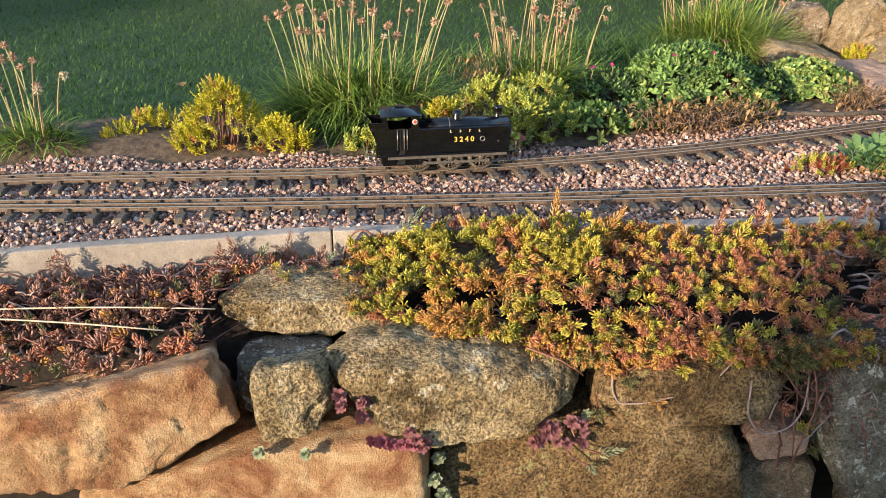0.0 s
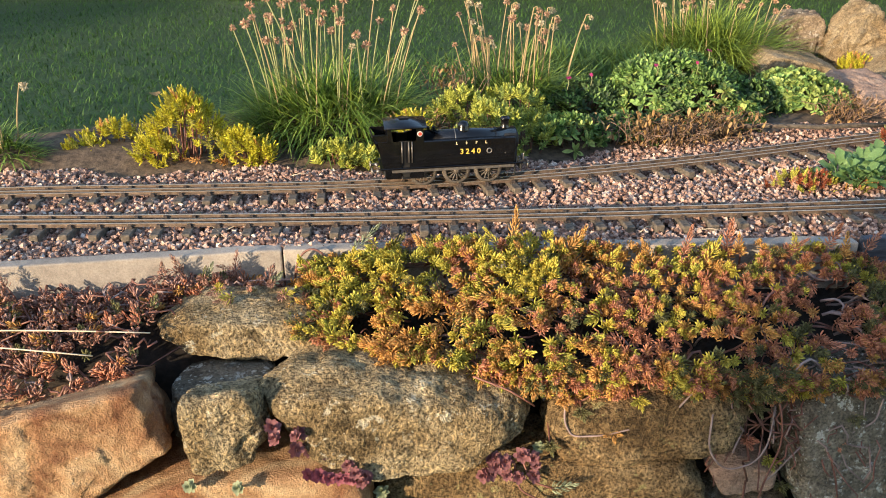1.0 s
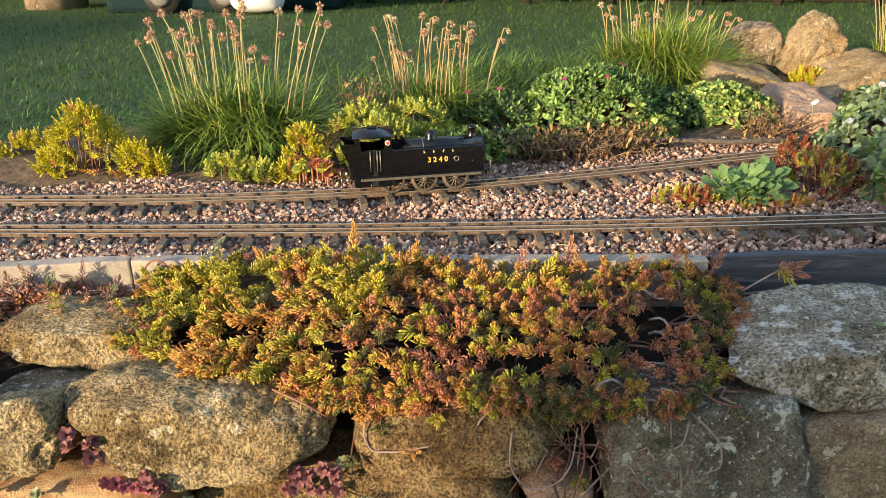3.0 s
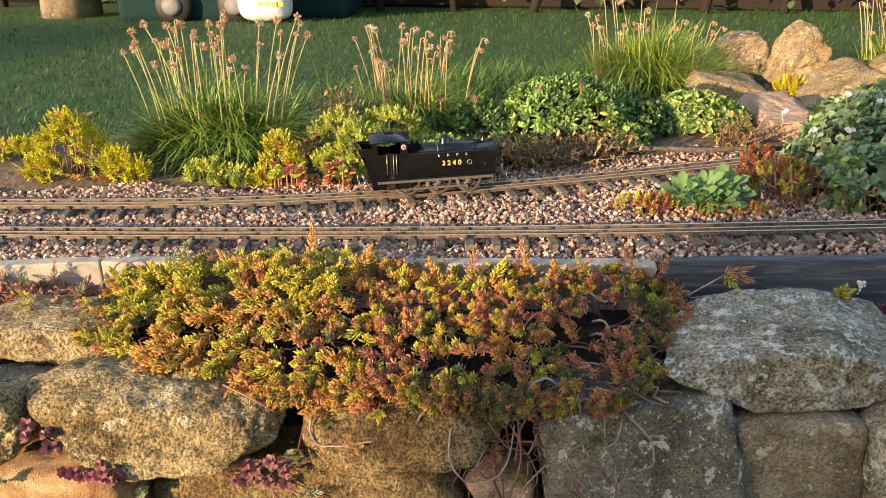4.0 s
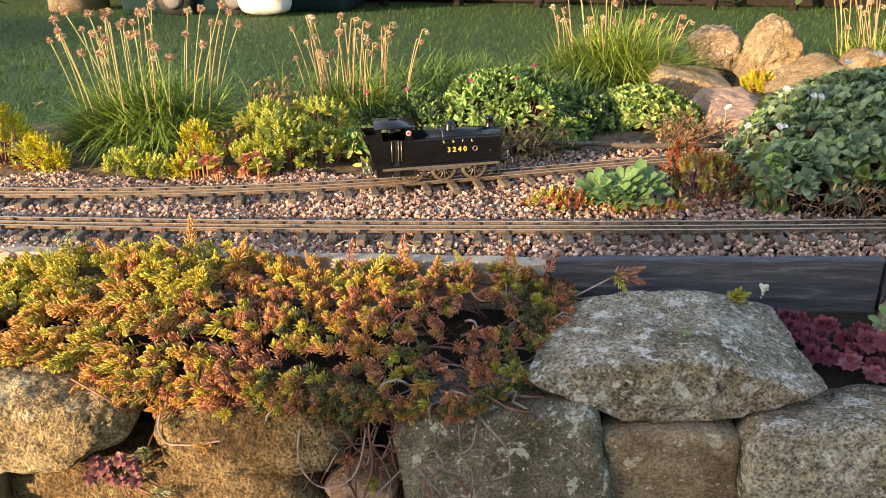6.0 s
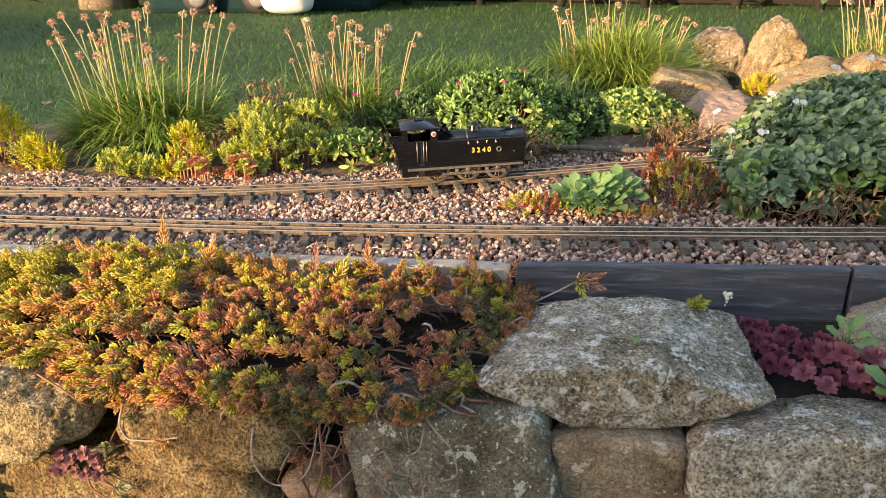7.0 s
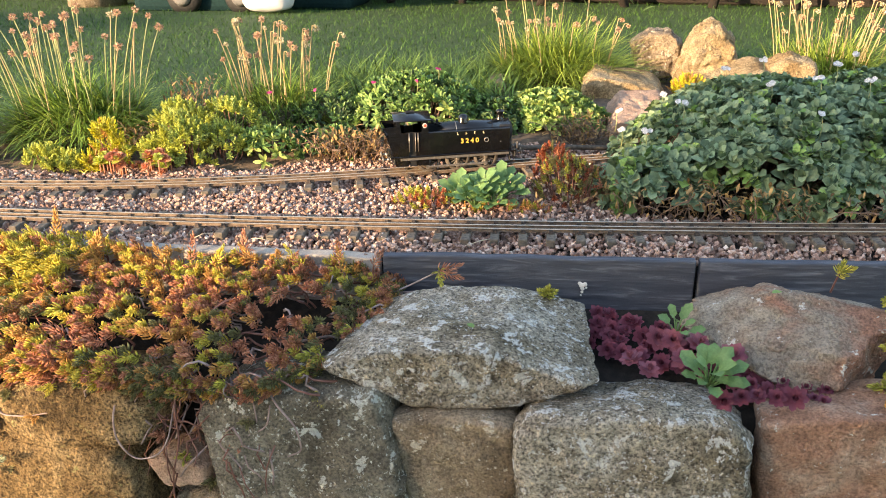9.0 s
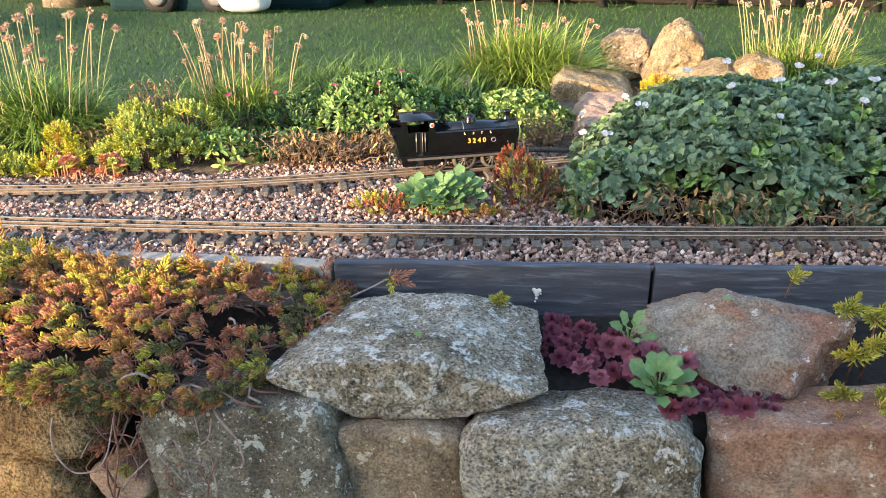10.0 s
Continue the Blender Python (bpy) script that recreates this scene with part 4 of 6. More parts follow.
W_ALL = [(1.0, 0.9, 0.5, 0.18, 0.06), (0.55, 0.4, 0.25, 0.12, 0.06), (0.8, 1.0, 1.0, 0.8, 0.5), (0.08, 0.3, 0.7, 1.1, 1.1), (0.15, 0.25, 0.4, 0.6, 0.7)]
sedum_cushion(-0.13, 0.20, 640, W_ALL, "golden yellow stonecrop cushion spilling over the wall", 1, 130)
sedum_cushion(0.18, 0.44, 620, W_ALL, "yellow and orange stonecrop cushion trailing over the wall", 2, 170)
sedum_cushion(0.42, 0.68, 640, W_ALL, "rust-orange stonecrop trailing over grey stones", 3, 260)


def sprig(name, pts, tipdirs, mats_i, label, width=0.015, length=0.04, stem=0.0016, n=34, parent=None, shape=BLUNT):
    """A trailing stem with a leafy tip or tips."""
    th = empty(name, pts[0])
    o = np.array(pts[0])
    g = Geo()
    pp = np.array(pts, float) - o
    fine = np.array([pp[min(int(t), len(pp) - 2)] * (1 - (t - min(int(t), len(pp) - 2))) + pp[min(int(t), len(pp) - 2) + 1] * (t - min(int(t), len(pp) - 2)) for t in np.linspace(0, len(pp) - 1, 4 * len(pp))])
    for _ in range(3):
        fine[1:-1] = (fine[:-2] + fine[1:-1] * 2 + fine[2:]) / 4
    g.tube(fine, stem, stem * 0.75)
    g.done("stem", [STEMGREY if len(pts) > 3 else STEMRED], th, True)
    f = Geo()
    d = np.array(tipdirs, float)
    k = len(d)
    mats = [S_YELLOW, S_LIME, S_ORANGE, S_RUST, S_OLIVE, S_GLAUC, S_DRY, PURPLE, PINKSUC]
    shoots(f, np.repeat(fine[-1:], k, 0) - unit(d) * 0.006, d, np.full(k, length), np.full(k, width), n, np.array(mats_i), shape)
    f.done("leafy_tip", mats, th, True)
    return tagged(th, label, "sedum", "loose sedum sprigs")


sprig("sedum_plume", [(0.15, 1.05, -0.02), (0.158, 1.075, -0.005)], [(0.05, 0.1, 1)], [2], "upright coral-orange stonecrop plume", 0.017, 0.065, 0.002, 60)
sprig("sedum_plume", [(-0.085, 1.06, -0.03), (-0.065, 1.085, -0.015)], [(0.75, 0.3, 0.75)], [5], "glaucous green stonecrop plume leaning over the slab", 0.015, 0.06, 0.002, 50)
sprig("sedum_plume", [(0.22, 1.04, -0.02), (0.23, 1.06, 0.0)], [(0.4, -0.2, 0.8)], [2], "orange stonecrop plume above the wall", 0.017, 0.05, 0.002, 46)
for i, px in enumerate(np.linspace(-0.06, 0.65, 22)):
    px += rng.uniform(-0.012, 0.012)
    py = kerb(px) - rng.uniform(0.012, 0.05)
    tint = [0, 1, 0, 2][i % 4] if px < 0.3 else [2, 3, 0, 3][i % 4]
    lean = (rng.uniform(-0.7, 0.7), rng.uniform(-0.6, 0.2), 0.8)
    sprig("sedum_plume", [(px, py, -0.035), (px + lean[0] * 0.01, py - 0.004, -0.012 + rng.uniform(0, 0.012))], [lean], [tint], "stonecrop plume standing above the cushion", rng.uniform(0.012, 0.015), rng.uniform(0.03, 0.05), 0.0018, 44)
sprig("sedum_sprig", [(0.60, 1.02, -0.05), (0.65, 1.06, -0.045), (0.70, 1.09, -0.03), (0.735, 1.10, -0.012)], [(0.8, -0.1, 0.35), (0.9, -0.3, -0.1), (0.2, -0.7, -0.1)], [3, 3, 1], "coral stonecrop sprig reaching over slate", 0.015, 0.04)
sprig("sedum_sprig", [(0.60, 1.0, -0.06), (0.63, 1.05, -0.05), (0.662, 1.08, -0.035)], [(0.8, -0.2, 0.3)], [3], "small coral stonecrop sprig near slate", 0.013, 0.025)
sprig("sedum_sprig", [(0.52, 0.90, -0.09), (0.57, 0.885, -0.075), (0.60, 0.88, -0.085), (0.625, 0.878, -0.085)], [(0.6, -0.6, -0.3), (0.2, -0.6, 0.2)], [1, 4], "green-tipped stonecrop runner over grey stone", 0.012, 0.022)
sprig("sedum_sprig", [(0.885, 1.09, -0.05), (0.888, 1.085, -0.03)], [(0.1, -0.3, 1), (-0.6, -0.3, 0.5), (0.6, -0.3, 0.5)], [1, 1, 1], "small lime stonecrop tuft behind the capstone", 0.013, 0.02)
sprig("sedum_sprig", [(1.255, 1.13, -0.02), (1.26, 1.125, 0.01)], [(0.1, -0.3, 1), (0.6, -0.3, 0.5)], [1, 0], "small yellow stonecrop tuft beside slate", 0.014, 0.025)
for px, py, pz, dx, mi in ((1.31, 1.06, 0.0, 0.1, 1), (1.335, 1.03, -0.03, 0.3, 0), (1.30, 0.98, -0.07, -0.5, 1), (1.325, 0.96, -0.08, 0.1, 0), (1.36, 1.0, -0.04, 0.4, 1), (1.29, 0.94, -0.085, -0.4, 2), (1.35, 0.94, -0.075, 0.0, 1), (1.315, 1.02, -0.04, -0.3, 0), (1.345, 1.06, -0.01, 0.0, 1), (1.375, 1.04, -0.02, 0.2, 0), (1.34, 0.975, -0.06, 0.2, 1), (1.37, 0.96, -0.06, -0.2, 0), (1.39, 1.0, -0.04, 0.3, 1), (1.315, 0.945, -0.085, 0.2, 1), (1.40, 1.07, -0.005, 0.3, 0)):
    sprig("sedum_sprig", [(px, py + 0.02, -0.09), (px, py, pz)], [(dx, -0.4, 0.8), (dx - 0.6, -0.5, 0.4), (dx + 0.6, -0.5, 0.4)], [mi, mi, 1], "yellow-green stonecrop shoots beside a red stone", 0.015, 0.04, 0.0016, 50)
# tufts that hang on the stone faces
for px, py, pz, mi in ((0.205, 0.845, -0.088, 2), (0.225, 0.84, -0.10, 4), (0.262, 0.838, -0.128, 2), (0.29, 0.84, -0.085, 0), (0.19, 0.83, -0.14, 4), (0.40, 0.85, -0.085, 4), (0.43, 0.85, -0.10, 4), (0.425, 0.85, -0.145, 3), (0.50, 0.86, -0.085, 2), (0.545, 0.855, -0.115, 4), (0.53, 0.855, -0.15, 3), (0.455, 0.85, -0.175, 1), (0.48, 0.86, -0.22, 4)):
    sprig("sedum_sprig", [(px, py + 0.035, pz + 0.012), (px, py + 0.015, pz + 0.008), (px, py, pz)], [(0.1, -0.6, -0.2), (0.5, -0.5, 0.2), (-0.5, -0.5, 0.1)], [mi, mi, 1 if mi == 0 else mi], "stonecrop tuft hanging over a wall stone", 0.0095, 0.018, 0.0013, 34)


def hanging_stems():
    """Bare runners looping down the stone faces."""
    loops = [
        [(0.385, 0.88, -0.07), (0.375, 0.835, -0.10), (0.372, 0.83, -0.145), (0.395, 0.828, -0.175), (0.43, 0.83, -0.165), (0.445, 0.835, -0.14), (0.45, 0.85, -0.10)],
        [(0.45, 0.87, -0.07), (0.455, 0.84, -0.10), (0.46, 0.835, -0.14), (0.445, 0.83, -0.19), (0.44, 0.83, -0.235), (0.455, 0.832, -0.26)],
        [(0.56, 0.88, -0.075), (0.585, 0.85, -0.085), (0.61, 0.845, -0.11), (0.615, 0.845, -0.145), (0.595, 0.845, -0.155)],
        [(0.47, 0.88, -0.08), (0.49, 0.85, -0.13), (0.53, 0.848, -0.14), (0.57, 0.85, -0.12), (0.575, 0.855, -0.09)],
        [(0.40, 0.88, -0.08), (0.42, 0.845, -0.095), (0.44, 0.84, -0.125), (0.46, 0.842, -0.13)],
        [(0.10, 0.85, -0.06), (0.14, 0.835, -0.068), (0.165, 0.835, -0.085), (0.172, 0.85, -0.1)],
        [(0.21, 0.86, -0.075), (0.205, 0.835, -0.11), (0.215, 0.832, -0.13), (0.25, 0.832, -0.128), (0.285, 0.835, -0.12)],
    ]
    for pts in loops:
        th = empty("bare_sedum_runner", pts[0])
        pp = np.array(pts) - np.array(pts[0])
        t = np.linspace(0, len(pp) - 1, 30)
        fine = np.stack([np.interp(t, np.arange(len(pp)), pp[:, i]) for i in range(3)], 1)
        for _ in range(4):
            fine[1:-1] = (fine[:-2] + 2 * fine[1:-1] + fine[2:]) / 4
        g = Geo()
        g.tube(fine, 0.0014, 0.0010, 0, 6)
        g.done("runner", [STEMGREY if len(pts) % 2 else STEMRED], th, True)
        tagged(th, "bare woody stonecrop runner looping down the stones", "stem", "bare runners")


hanging_stems()


def tangled_runners():
    """Thin wiry runners hanging in the gap below the cushion."""
    for i in range(36):
        x, z = rng.normal(0.475, 0.05), rng.uniform(-0.10, -0.075)
        p0 = np.array((x, 0.868, z))
        p1 = np.array((x + rng.normal(scale=0.04), 0.84 + rng.uniform(-0.006, 0.008), z - rng.uniform(0.04, 0.15)))
        th = empty("bare_sedum_runner", tuple(p0))
        g = Geo()
        creeping_stem(g, (0, 0, 0), p1 - p0, 0.0, rng.uniform(0.001, 0.0018), 0, 0.014, 10)
        g.done("runner", [STEMRED if i % 3 else STEMGREY], th, True)
        tagged(th, "bare woody stonecrop runner looping down the stones", "stem", "bare runners")


tangled_runners()


def dry_sedum():
    th = empty("dry_sedum_mat", (-0.5, 0.95, -0.09))
    tagged(th, "reddish-brown drying stonecrop mat below the slab", "sedum")
    o = np.array(th.location)
    n = 1050
    x = rng.uniform(-1.0, -0.17, n)
    k = np.array([kerb(a) for a in x])
    y0 = np.where(x < -0.30, 0.84, 0.985)
    y = y0 + rng.uniform(0, 1, n) * (k - 0.01 - y0)
    z = -0.075 + 0.03 * np.sin(np.clip((y - y0) / (k - y0), 0, 1) * np.pi) + rng.uniform(-0.012, 0.012, n) - 0.3 * np.clip(0.92 - y, 0, 0.12)
    ax = np.stack([rng.normal(scale=0.6, size=n), rng.normal(scale=0.6, size=n) - 0.3, rng.uniform(0.3, 1, n)], 1)
    m = rng.choice(4, n, p=[0.62, 0.22, 0.08, 0.08])
    g = Geo()
    shoots(g, np.stack([x, y, z], 1) - o, ax, rng.uniform(0.010, 0.026, n), rng.uniform(0.0095, 0.014, n), 17, m, BLUNT, 1.6)
    g.done("foliage", [S_DRY, S_RUST, S_OLIVE, S_ORANGE], th, True)
    s = Geo()
    for i in range(330):
        j = rng.integers(n)
        p1 = np.array([x[j], y[j], z[j] + 0.006]) - o
        p0 = p1 + (rng.normal(scale=0.05), abs(rng.normal(scale=0.03)), -rng.uniform(0, 0.025))
        creeping_stem(s, p0, p1, 0.006, rng.uniform(0.0009, 0.0018), 0 if rng.random() < 0.75 else 1, 0.012)
    s.done("stem_tangle", [STEMRED, STEMGREY], th, True)


dry_sedum()
for px, py, d, mi in ((-0.62, 1.0, (0.3, -0.2, 0.6), 5), (-0.56, 1.015, (0.9, 0.1, 0.4), 5), (-0.50, 1.0, (-0.3, -0.1, 0.7), 6), (-0.31, 1.03, (0.1, -0.3, 0.9), 6), (-0.26, 1.03, (0.4, -0.2, 0.8), 5), (-0.23, 1.0, (0.2, -0.6, 0.6), 0), (-0.2, 0.98, (-0.2, -0.7, 0.4), 1), (-0.285, 1.05, (-0.3, -0.2, 0.9), 6), (-0.17, 1.02, (0.5, -0.4, 0.7), 5), (-0.22, 1.05, (0.1, 0.1, 0.9), 6), (-0.15, 0.99, (0.5, -0.6, 0.4), 0)):
    sprig("sedum_sprig", [(px, py, -0.07), (px + 0.004, py, -0.045), (px + d[0] * 0.02, py + d[1] * 0.01, -0.025)], [d, (d[0] - 0.5, d[1] - 0.4, 0.3)], [mi, 6], "stonecrop sprig with fading leaves beside the slab", 0.011, 0.034, 0.0016, 34)
arch = empty("arched_stem", (-0.115, 1.065, -0.05))
ga = Geo()
ga.tube([(0.045 * math.cos(a) * 0.6, 0.0, 0.052 * math.sin(a) + 0.0) for a in np.linspace(0.05, 3.1, 16)], 0.0016, 0.0016, 0, 6)
ga.done("stem", [STEMRED], arch, True)
tagged(arch, "red arching stonecrop stem in front of the slab", "stem")
for p0, p1 in (((-0.62, 0.895, -0.035), (-0.285, 0.9, -0.035)), ((-0.66, 0.87, -0.028), (-0.335, 0.852, -0.038))):
    st = empty("dry_stalk", p0)
    gs = Geo()
    d = np.array(p1) - np.array(p0)
    gs.tube([d * t + np.array((0, 0, 0.004 * math.sin(3 * t))) for t in np.linspace(0, 1, 9)], 0.0012, 0.0009, 0, 6)
    gs.done("stalk", [STRAW], st, True)
    tagged(st, "pale dry stalk lying over brown stonecrop", "stalk", "dry stalks")


def rosette(g, c, axis, r, rings, mats, shape, lift=0.5):
    """A houseleek-like rosette."""
    axis = unit(np.array(axis, float))
    a = unit(np.cross(axis, (0.2, 0.9, 0.31)))
    b = np.cross(axis, a)
    for q in range(rings):
        s = q / max(1, rings - 1)
        k = 9 - q
        th = np.arange(k) * 2 * np.pi / k + q * 0.6 + rng.uniform(0, 0.3, k)
        rad = a * np.cos(th)[:, None] + b * np.sin(th)[:, None]
        d = rad * (1 - 0.75 * s) + axis * (0.25 + lift * s * 1.6)
        ln = r * (1 - 0.45 * s) * rng.uniform(0.85, 1.1, k)
        g.add(shape, aim(d, ln, axis), np.repeat((np.array(c) + axis * r * 0.12 * q)[None], k, 0), mats)


FLESHY = leaf(0.66, 0.29, 0.35, -0.15)


LEAF_MESH = {}


def succulents(spots, mat, label, r, category="succulent", axis=(0, -0.75, 0.6)):
    """Rosettes of fleshy leaves, each leaf a part on one shared mesh."""
    if mat.name not in LEAF_MESH:
        g = Geo()
        g.add(FLESHY, np.eye(3)[None], np.zeros((1, 3)))
        t = g.done("leaf", [mat], None, True)
        LEAF_MESH[mat.name] = t.data
        bpy.data.objects.remove(t)
    for c in spots:
        th = empty("succulent", c)
        g = Geo()
        g.tube([(0, 0.012, -0.008), (0, 0.004, -0.003), (0, 0, 0.001)], 0.002, 0.0015, 0)
        g.done("stem", [mat], th, True)
        ax = unit(np.array(axis) + rng.normal(scale=0.25, size=3))
        a = unit(np.cross(ax, (0.2, 0.9, 0.31)))
        b = np.cross(ax, a)
        rr = r * rng.uniform(0.8, 1.2)
        for q in range(4):
            s = q / 3
            for i in range(8 - q):
                th_ = i * 2 * math.pi / (8 - q) + q * 0.6 + rng.uniform(0, 0.3)
                rad = a * math.cos(th_) + b * math.sin(th_)
                d = rad * (1 - 0.75 * s) + ax * (0.08 + 0.9 * s)
                m = aim(d[None], np.array([rr * (1 - 0.45 * s) * rng.uniform(0.85, 1.1)]), ax)[0]
                lf = new("leaf", LEAF_MESH[mat.name])
                lf.parent = th
                lf.matrix_basis = Matrix.Translation(Vector(ax * rr * 0.12 * q)) @ Matrix([list(row) for row in m]).to_4x4()
        tagged(th, label, category, label)


def scatter(n, x, y, z):
    return [(rng.uniform(*x), rng.uniform(*y), rng.uniform(*z)) for _ in range(n)]


succulents([(-0.118 + 0.011 * i + rng.uniform(-0.012, 0.012), 0.79 + rng.uniform(-0.01, 0.012), -0.085 - 0.0085 * i + rng.uniform(-0.01, 0.01)) for i in np.linspace(0, 9, 14)], PINKSUC, "dusky pink stonecrop rosette in a wall joint", 0.0095)
succulents([(-0.085 + 0.012 * i, 0.785, -0.155 + rng.uniform(-0.006, 0.006)) for i in range(5)], PURPLE, "purple stonecrop rosette in a wall joint", 0.0095)
succulents([(0.14 + rng.uniform(-0.03, 0.035), 0.825, -0.165 + rng.uniform(-0.02, 0.014)) for _ in range(13)], PINKSUC, "dusky pink stonecrop rosette in a wall joint", 0.0095)
succulents([(-0.215, 0.775, -0.158), (-0.16, 0.772, -0.158), (0.178, 0.84, -0.15), (-0.01, 0.80, -0.22), (0.0, 0.80, -0.245), (-0.005, 0.81, -0.195)], S_GLAUC, "grey-green stonecrop rosette in a wall joint", 0.0095)
sprig("sedum_sprig", [(0.16, 0.84, -0.17), (0.17, 0.825, -0.19), (0.195, 0.82, -0.195)], [(0.9, -0.3, 0.45)], [5], "glaucous stonecrop sprig on the stone face", 0.013, 0.035, 0.0016, 36)
sprig("sedum_sprig", [(0.15, 0.84, -0.17), (0.155, 0.822, -0.20), (0.185, 0.82, -0.215)], [(0.3, -0.7, -0.2)], [5], "glaucous stonecrop sprig on the stone face", 0.01, 0.015, 0.0014, 26)
sp = [(0.93 + 0.30 * u + rng.uniform(-0.01, 0.01), 1.07 - 0.11 * u + 0.06 * v, -0.072 + 0.012 * v) for u in np.linspace(0, 1, 19) for v in (-0.35, 0, 0.35, 0.7) if abs(u - 0.45) < 0.5 - 0.1 * v]
succulents(sp, ROSE, "dark purple houseleek rosette behind the capstone", 0.0125, "houseleek", (0, -0.6, 0.8))
succulents([(1.03, 1.03, -0.055), (1.05, 1.02, -0.05), (1.08, 1.01, -0.048), (1.06, 0.985, -0.056), (1.10, 0.98, -0.05), (1.12, 0.99, -0.05), (1.0, 0.98, -0.06), (1.02, 0.965, -0.065)], PURPLE, "rose-purple houseleek rosette in the wall-top pocket", 0.0165, "houseleek", (0, -0.5, 0.85))
succulents([(1.10 + 0.02 * i, 0.915 + 0.004 * i, -0.062) for i in range(5)], ROSE, "dark purple houseleek rosette under a red stone", 0.014, "houseleek", (0, -0.6, 0.7))


def herb(name, c, axis, n, size, mat, label, shape, spread=1.0, category="plant"):
    th = empty(name, c)
    for i in range(n):
        st = Geo()
        az = i * 2.4 + rng.uniform(-0.3, 0.3)
        el = (0.25 + 0.75 * (i / n)) * 1.2
        d = unit(np.array((math.cos(az) * math.cos(el) * spread, math.sin(az) * math.cos(el) * spread, math.sin(el))) + np.array(axis) * 0.6)
        ln = size * rng.uniform(0.7, 1.15)
        base = d * (ln * 0.5 + 0.012) + np.array((0, 0, 0.012 * i / n))
        st.tube([(0, 0, 0), base * 0.6 + (0, 0, 0.003), base], 0.0011, 0.0008)
        g = Geo()
        g.add(shape, aim(d[None] + np.array((0, -0.15, 0.05)), np.array([ln]), np.array((0, -0.5, 1.0))), base[None] * 0.9, 0)
        g.done("leaf", [mat], th, True)
        st.done("stalk", [mat], th, True)
    return tagged(th, label, category)


CRISP = leaf(0.64, 0.33, 0.3, 0.4, 0.2)
herb("green_seedling", (1.085, 0.925, -0.055), (0, -0.3, 0.5), 22, 0.024, FRESH, "fresh green leafy seedling among houseleeks", CRISP)
herb("green_seedling", (1.055, 1.03, -0.05), (0, -0.1, 0.6), 9, 0.018, FRESH, "small green seedling in front of slate", CRISP)
for c in ((0.72, 1.365, -0.01), (0.755, 1.37, 0.0), (0.79, 1.375, 0.0), (0.745, 1.35, -0.012), (0.775, 1.35, -0.012)):
    herb("leafy_plant", c, (0, -0.25, 0.5), 20, 0.026, FRESH, "pale green leafy plant beside the tracks", CRISP)


# ---------- thrift clumps ----------
HEADS = []
for hv in range(3):
    gh = Geo()
    k = 60
    d = rng.normal(size=(k, 3))
    d[:, 2] = d[:, 2] * 0.8 + 0.15
    d = unit(d)
    gh.add(blade(0.28, 0.2, 2), aim(d, rng.uniform(0.0045, 0.0075, k), rng.normal(size=(k, 3))), d * 0.003, 0)
    HEADS.append(gh)


def thrift(c, rx, ry, hgt, blades, stems, smin, smax, dry, label, light=0.3, head=1.0, lean=0.0):
    th = empty("thrift", c)
    tagged(th, label, "thrift")
    g = Geo()
    n = blades
    az = rng.uniform(0, 2 * np.pi, n)
    rr = np.sqrt(rng.uniform(0, 1, n))
    base = np.stack([np.cos(az) * rr * rx * 0.62, np.sin(az) * rr * ry * 0.62, hgt * 0.38 * (1 - rr ** 2) - 0.005], 1)
    d = np.stack([np.cos(az) * (0.2 + rr) + rng.normal(scale=0.5, size=n), np.sin(az) * (0.2 + rr) + rng.normal(scale=0.5, size=n), rng.uniform(0.25, 1.4, n) * (1.3 - 0.5 * rr)], 1)
    ln = hgt * rng.uniform(0.4, 0.85, n)
    for q, bend in enumerate((0.15, 0.4, 0.7)):
        s = np.arange(n) % 3 == q
        g.add(blade(0.013, bend), aim(d[s], np.stack([ln[s] * 0 + 0.13, ln[s], ln[s]], 1)), base[s], (rng.uniform(0, 1, s.sum()) < light).astype(int))
    g.done("foliage", [THRIFT, THRIFT2], th)
    for i in range(stems):
        az = rng.uniform(0, 2 * np.pi)
        rr = math.sqrt(rng.uniform(0, 1))
        b = np.array((math.cos(az) * rr * rx * 0.55, math.sin(az) * rr * ry * 0.5, 0.02))
        top = rng.uniform(smin, smax)
        t = np.linspace(0, 1, 8)
        out = np.array((math.cos(az) * rr * 0.2 + rng.normal(scale=0.07) + lean, math.sin(az) * rr * 0.15)) * top
        p = np.stack([b[0] + out[0] * t ** 1.5, b[1] + out[1] * t ** 1.5, b[2] + (top - 0.02) * t], 1)
        nod = rng.random() < dry * 0.5
        if nod:
            p = np.vstack([p, p[-1] + (0.006, -0.002, 0.002), p[-1] + (0.010, -0.004, -0.005)])
        is_dry = rng.random() < dry
        gs = Geo()
        gs.tube(p, 0.0015, 0.0011, 0, 5)
        so = gs.done("flower_stem", [STALKDRY if is_dry else STALK], th, True)
        if rng.random() < 0.94:
            hg = HEADS[i % 3]
            key = ("head", i % 3, is_dry and rng.random() < 0.45)
            if key not in HEAD_MESH:
                tmp = hg.done("flower_head", [HEADPALE if key[2] else HEAD], None)
                HEAD_MESH[key] = tmp.data
                bpy.data.objects.remove(tmp)
            ho = new("flower_head", HEAD_MESH[key])
            ho.parent = so
            sc = 1.1 * head * rng.uniform(0.7, 1.15)
            ho.matrix_basis = Matrix.LocRotScale(Vector(p[-1]), Euler((rng.uniform(-0.5, 0.5), rng.uniform(-0.5, 0.5), rng.uniform(0, 6))), Vector((sc, sc, sc)))
    return th


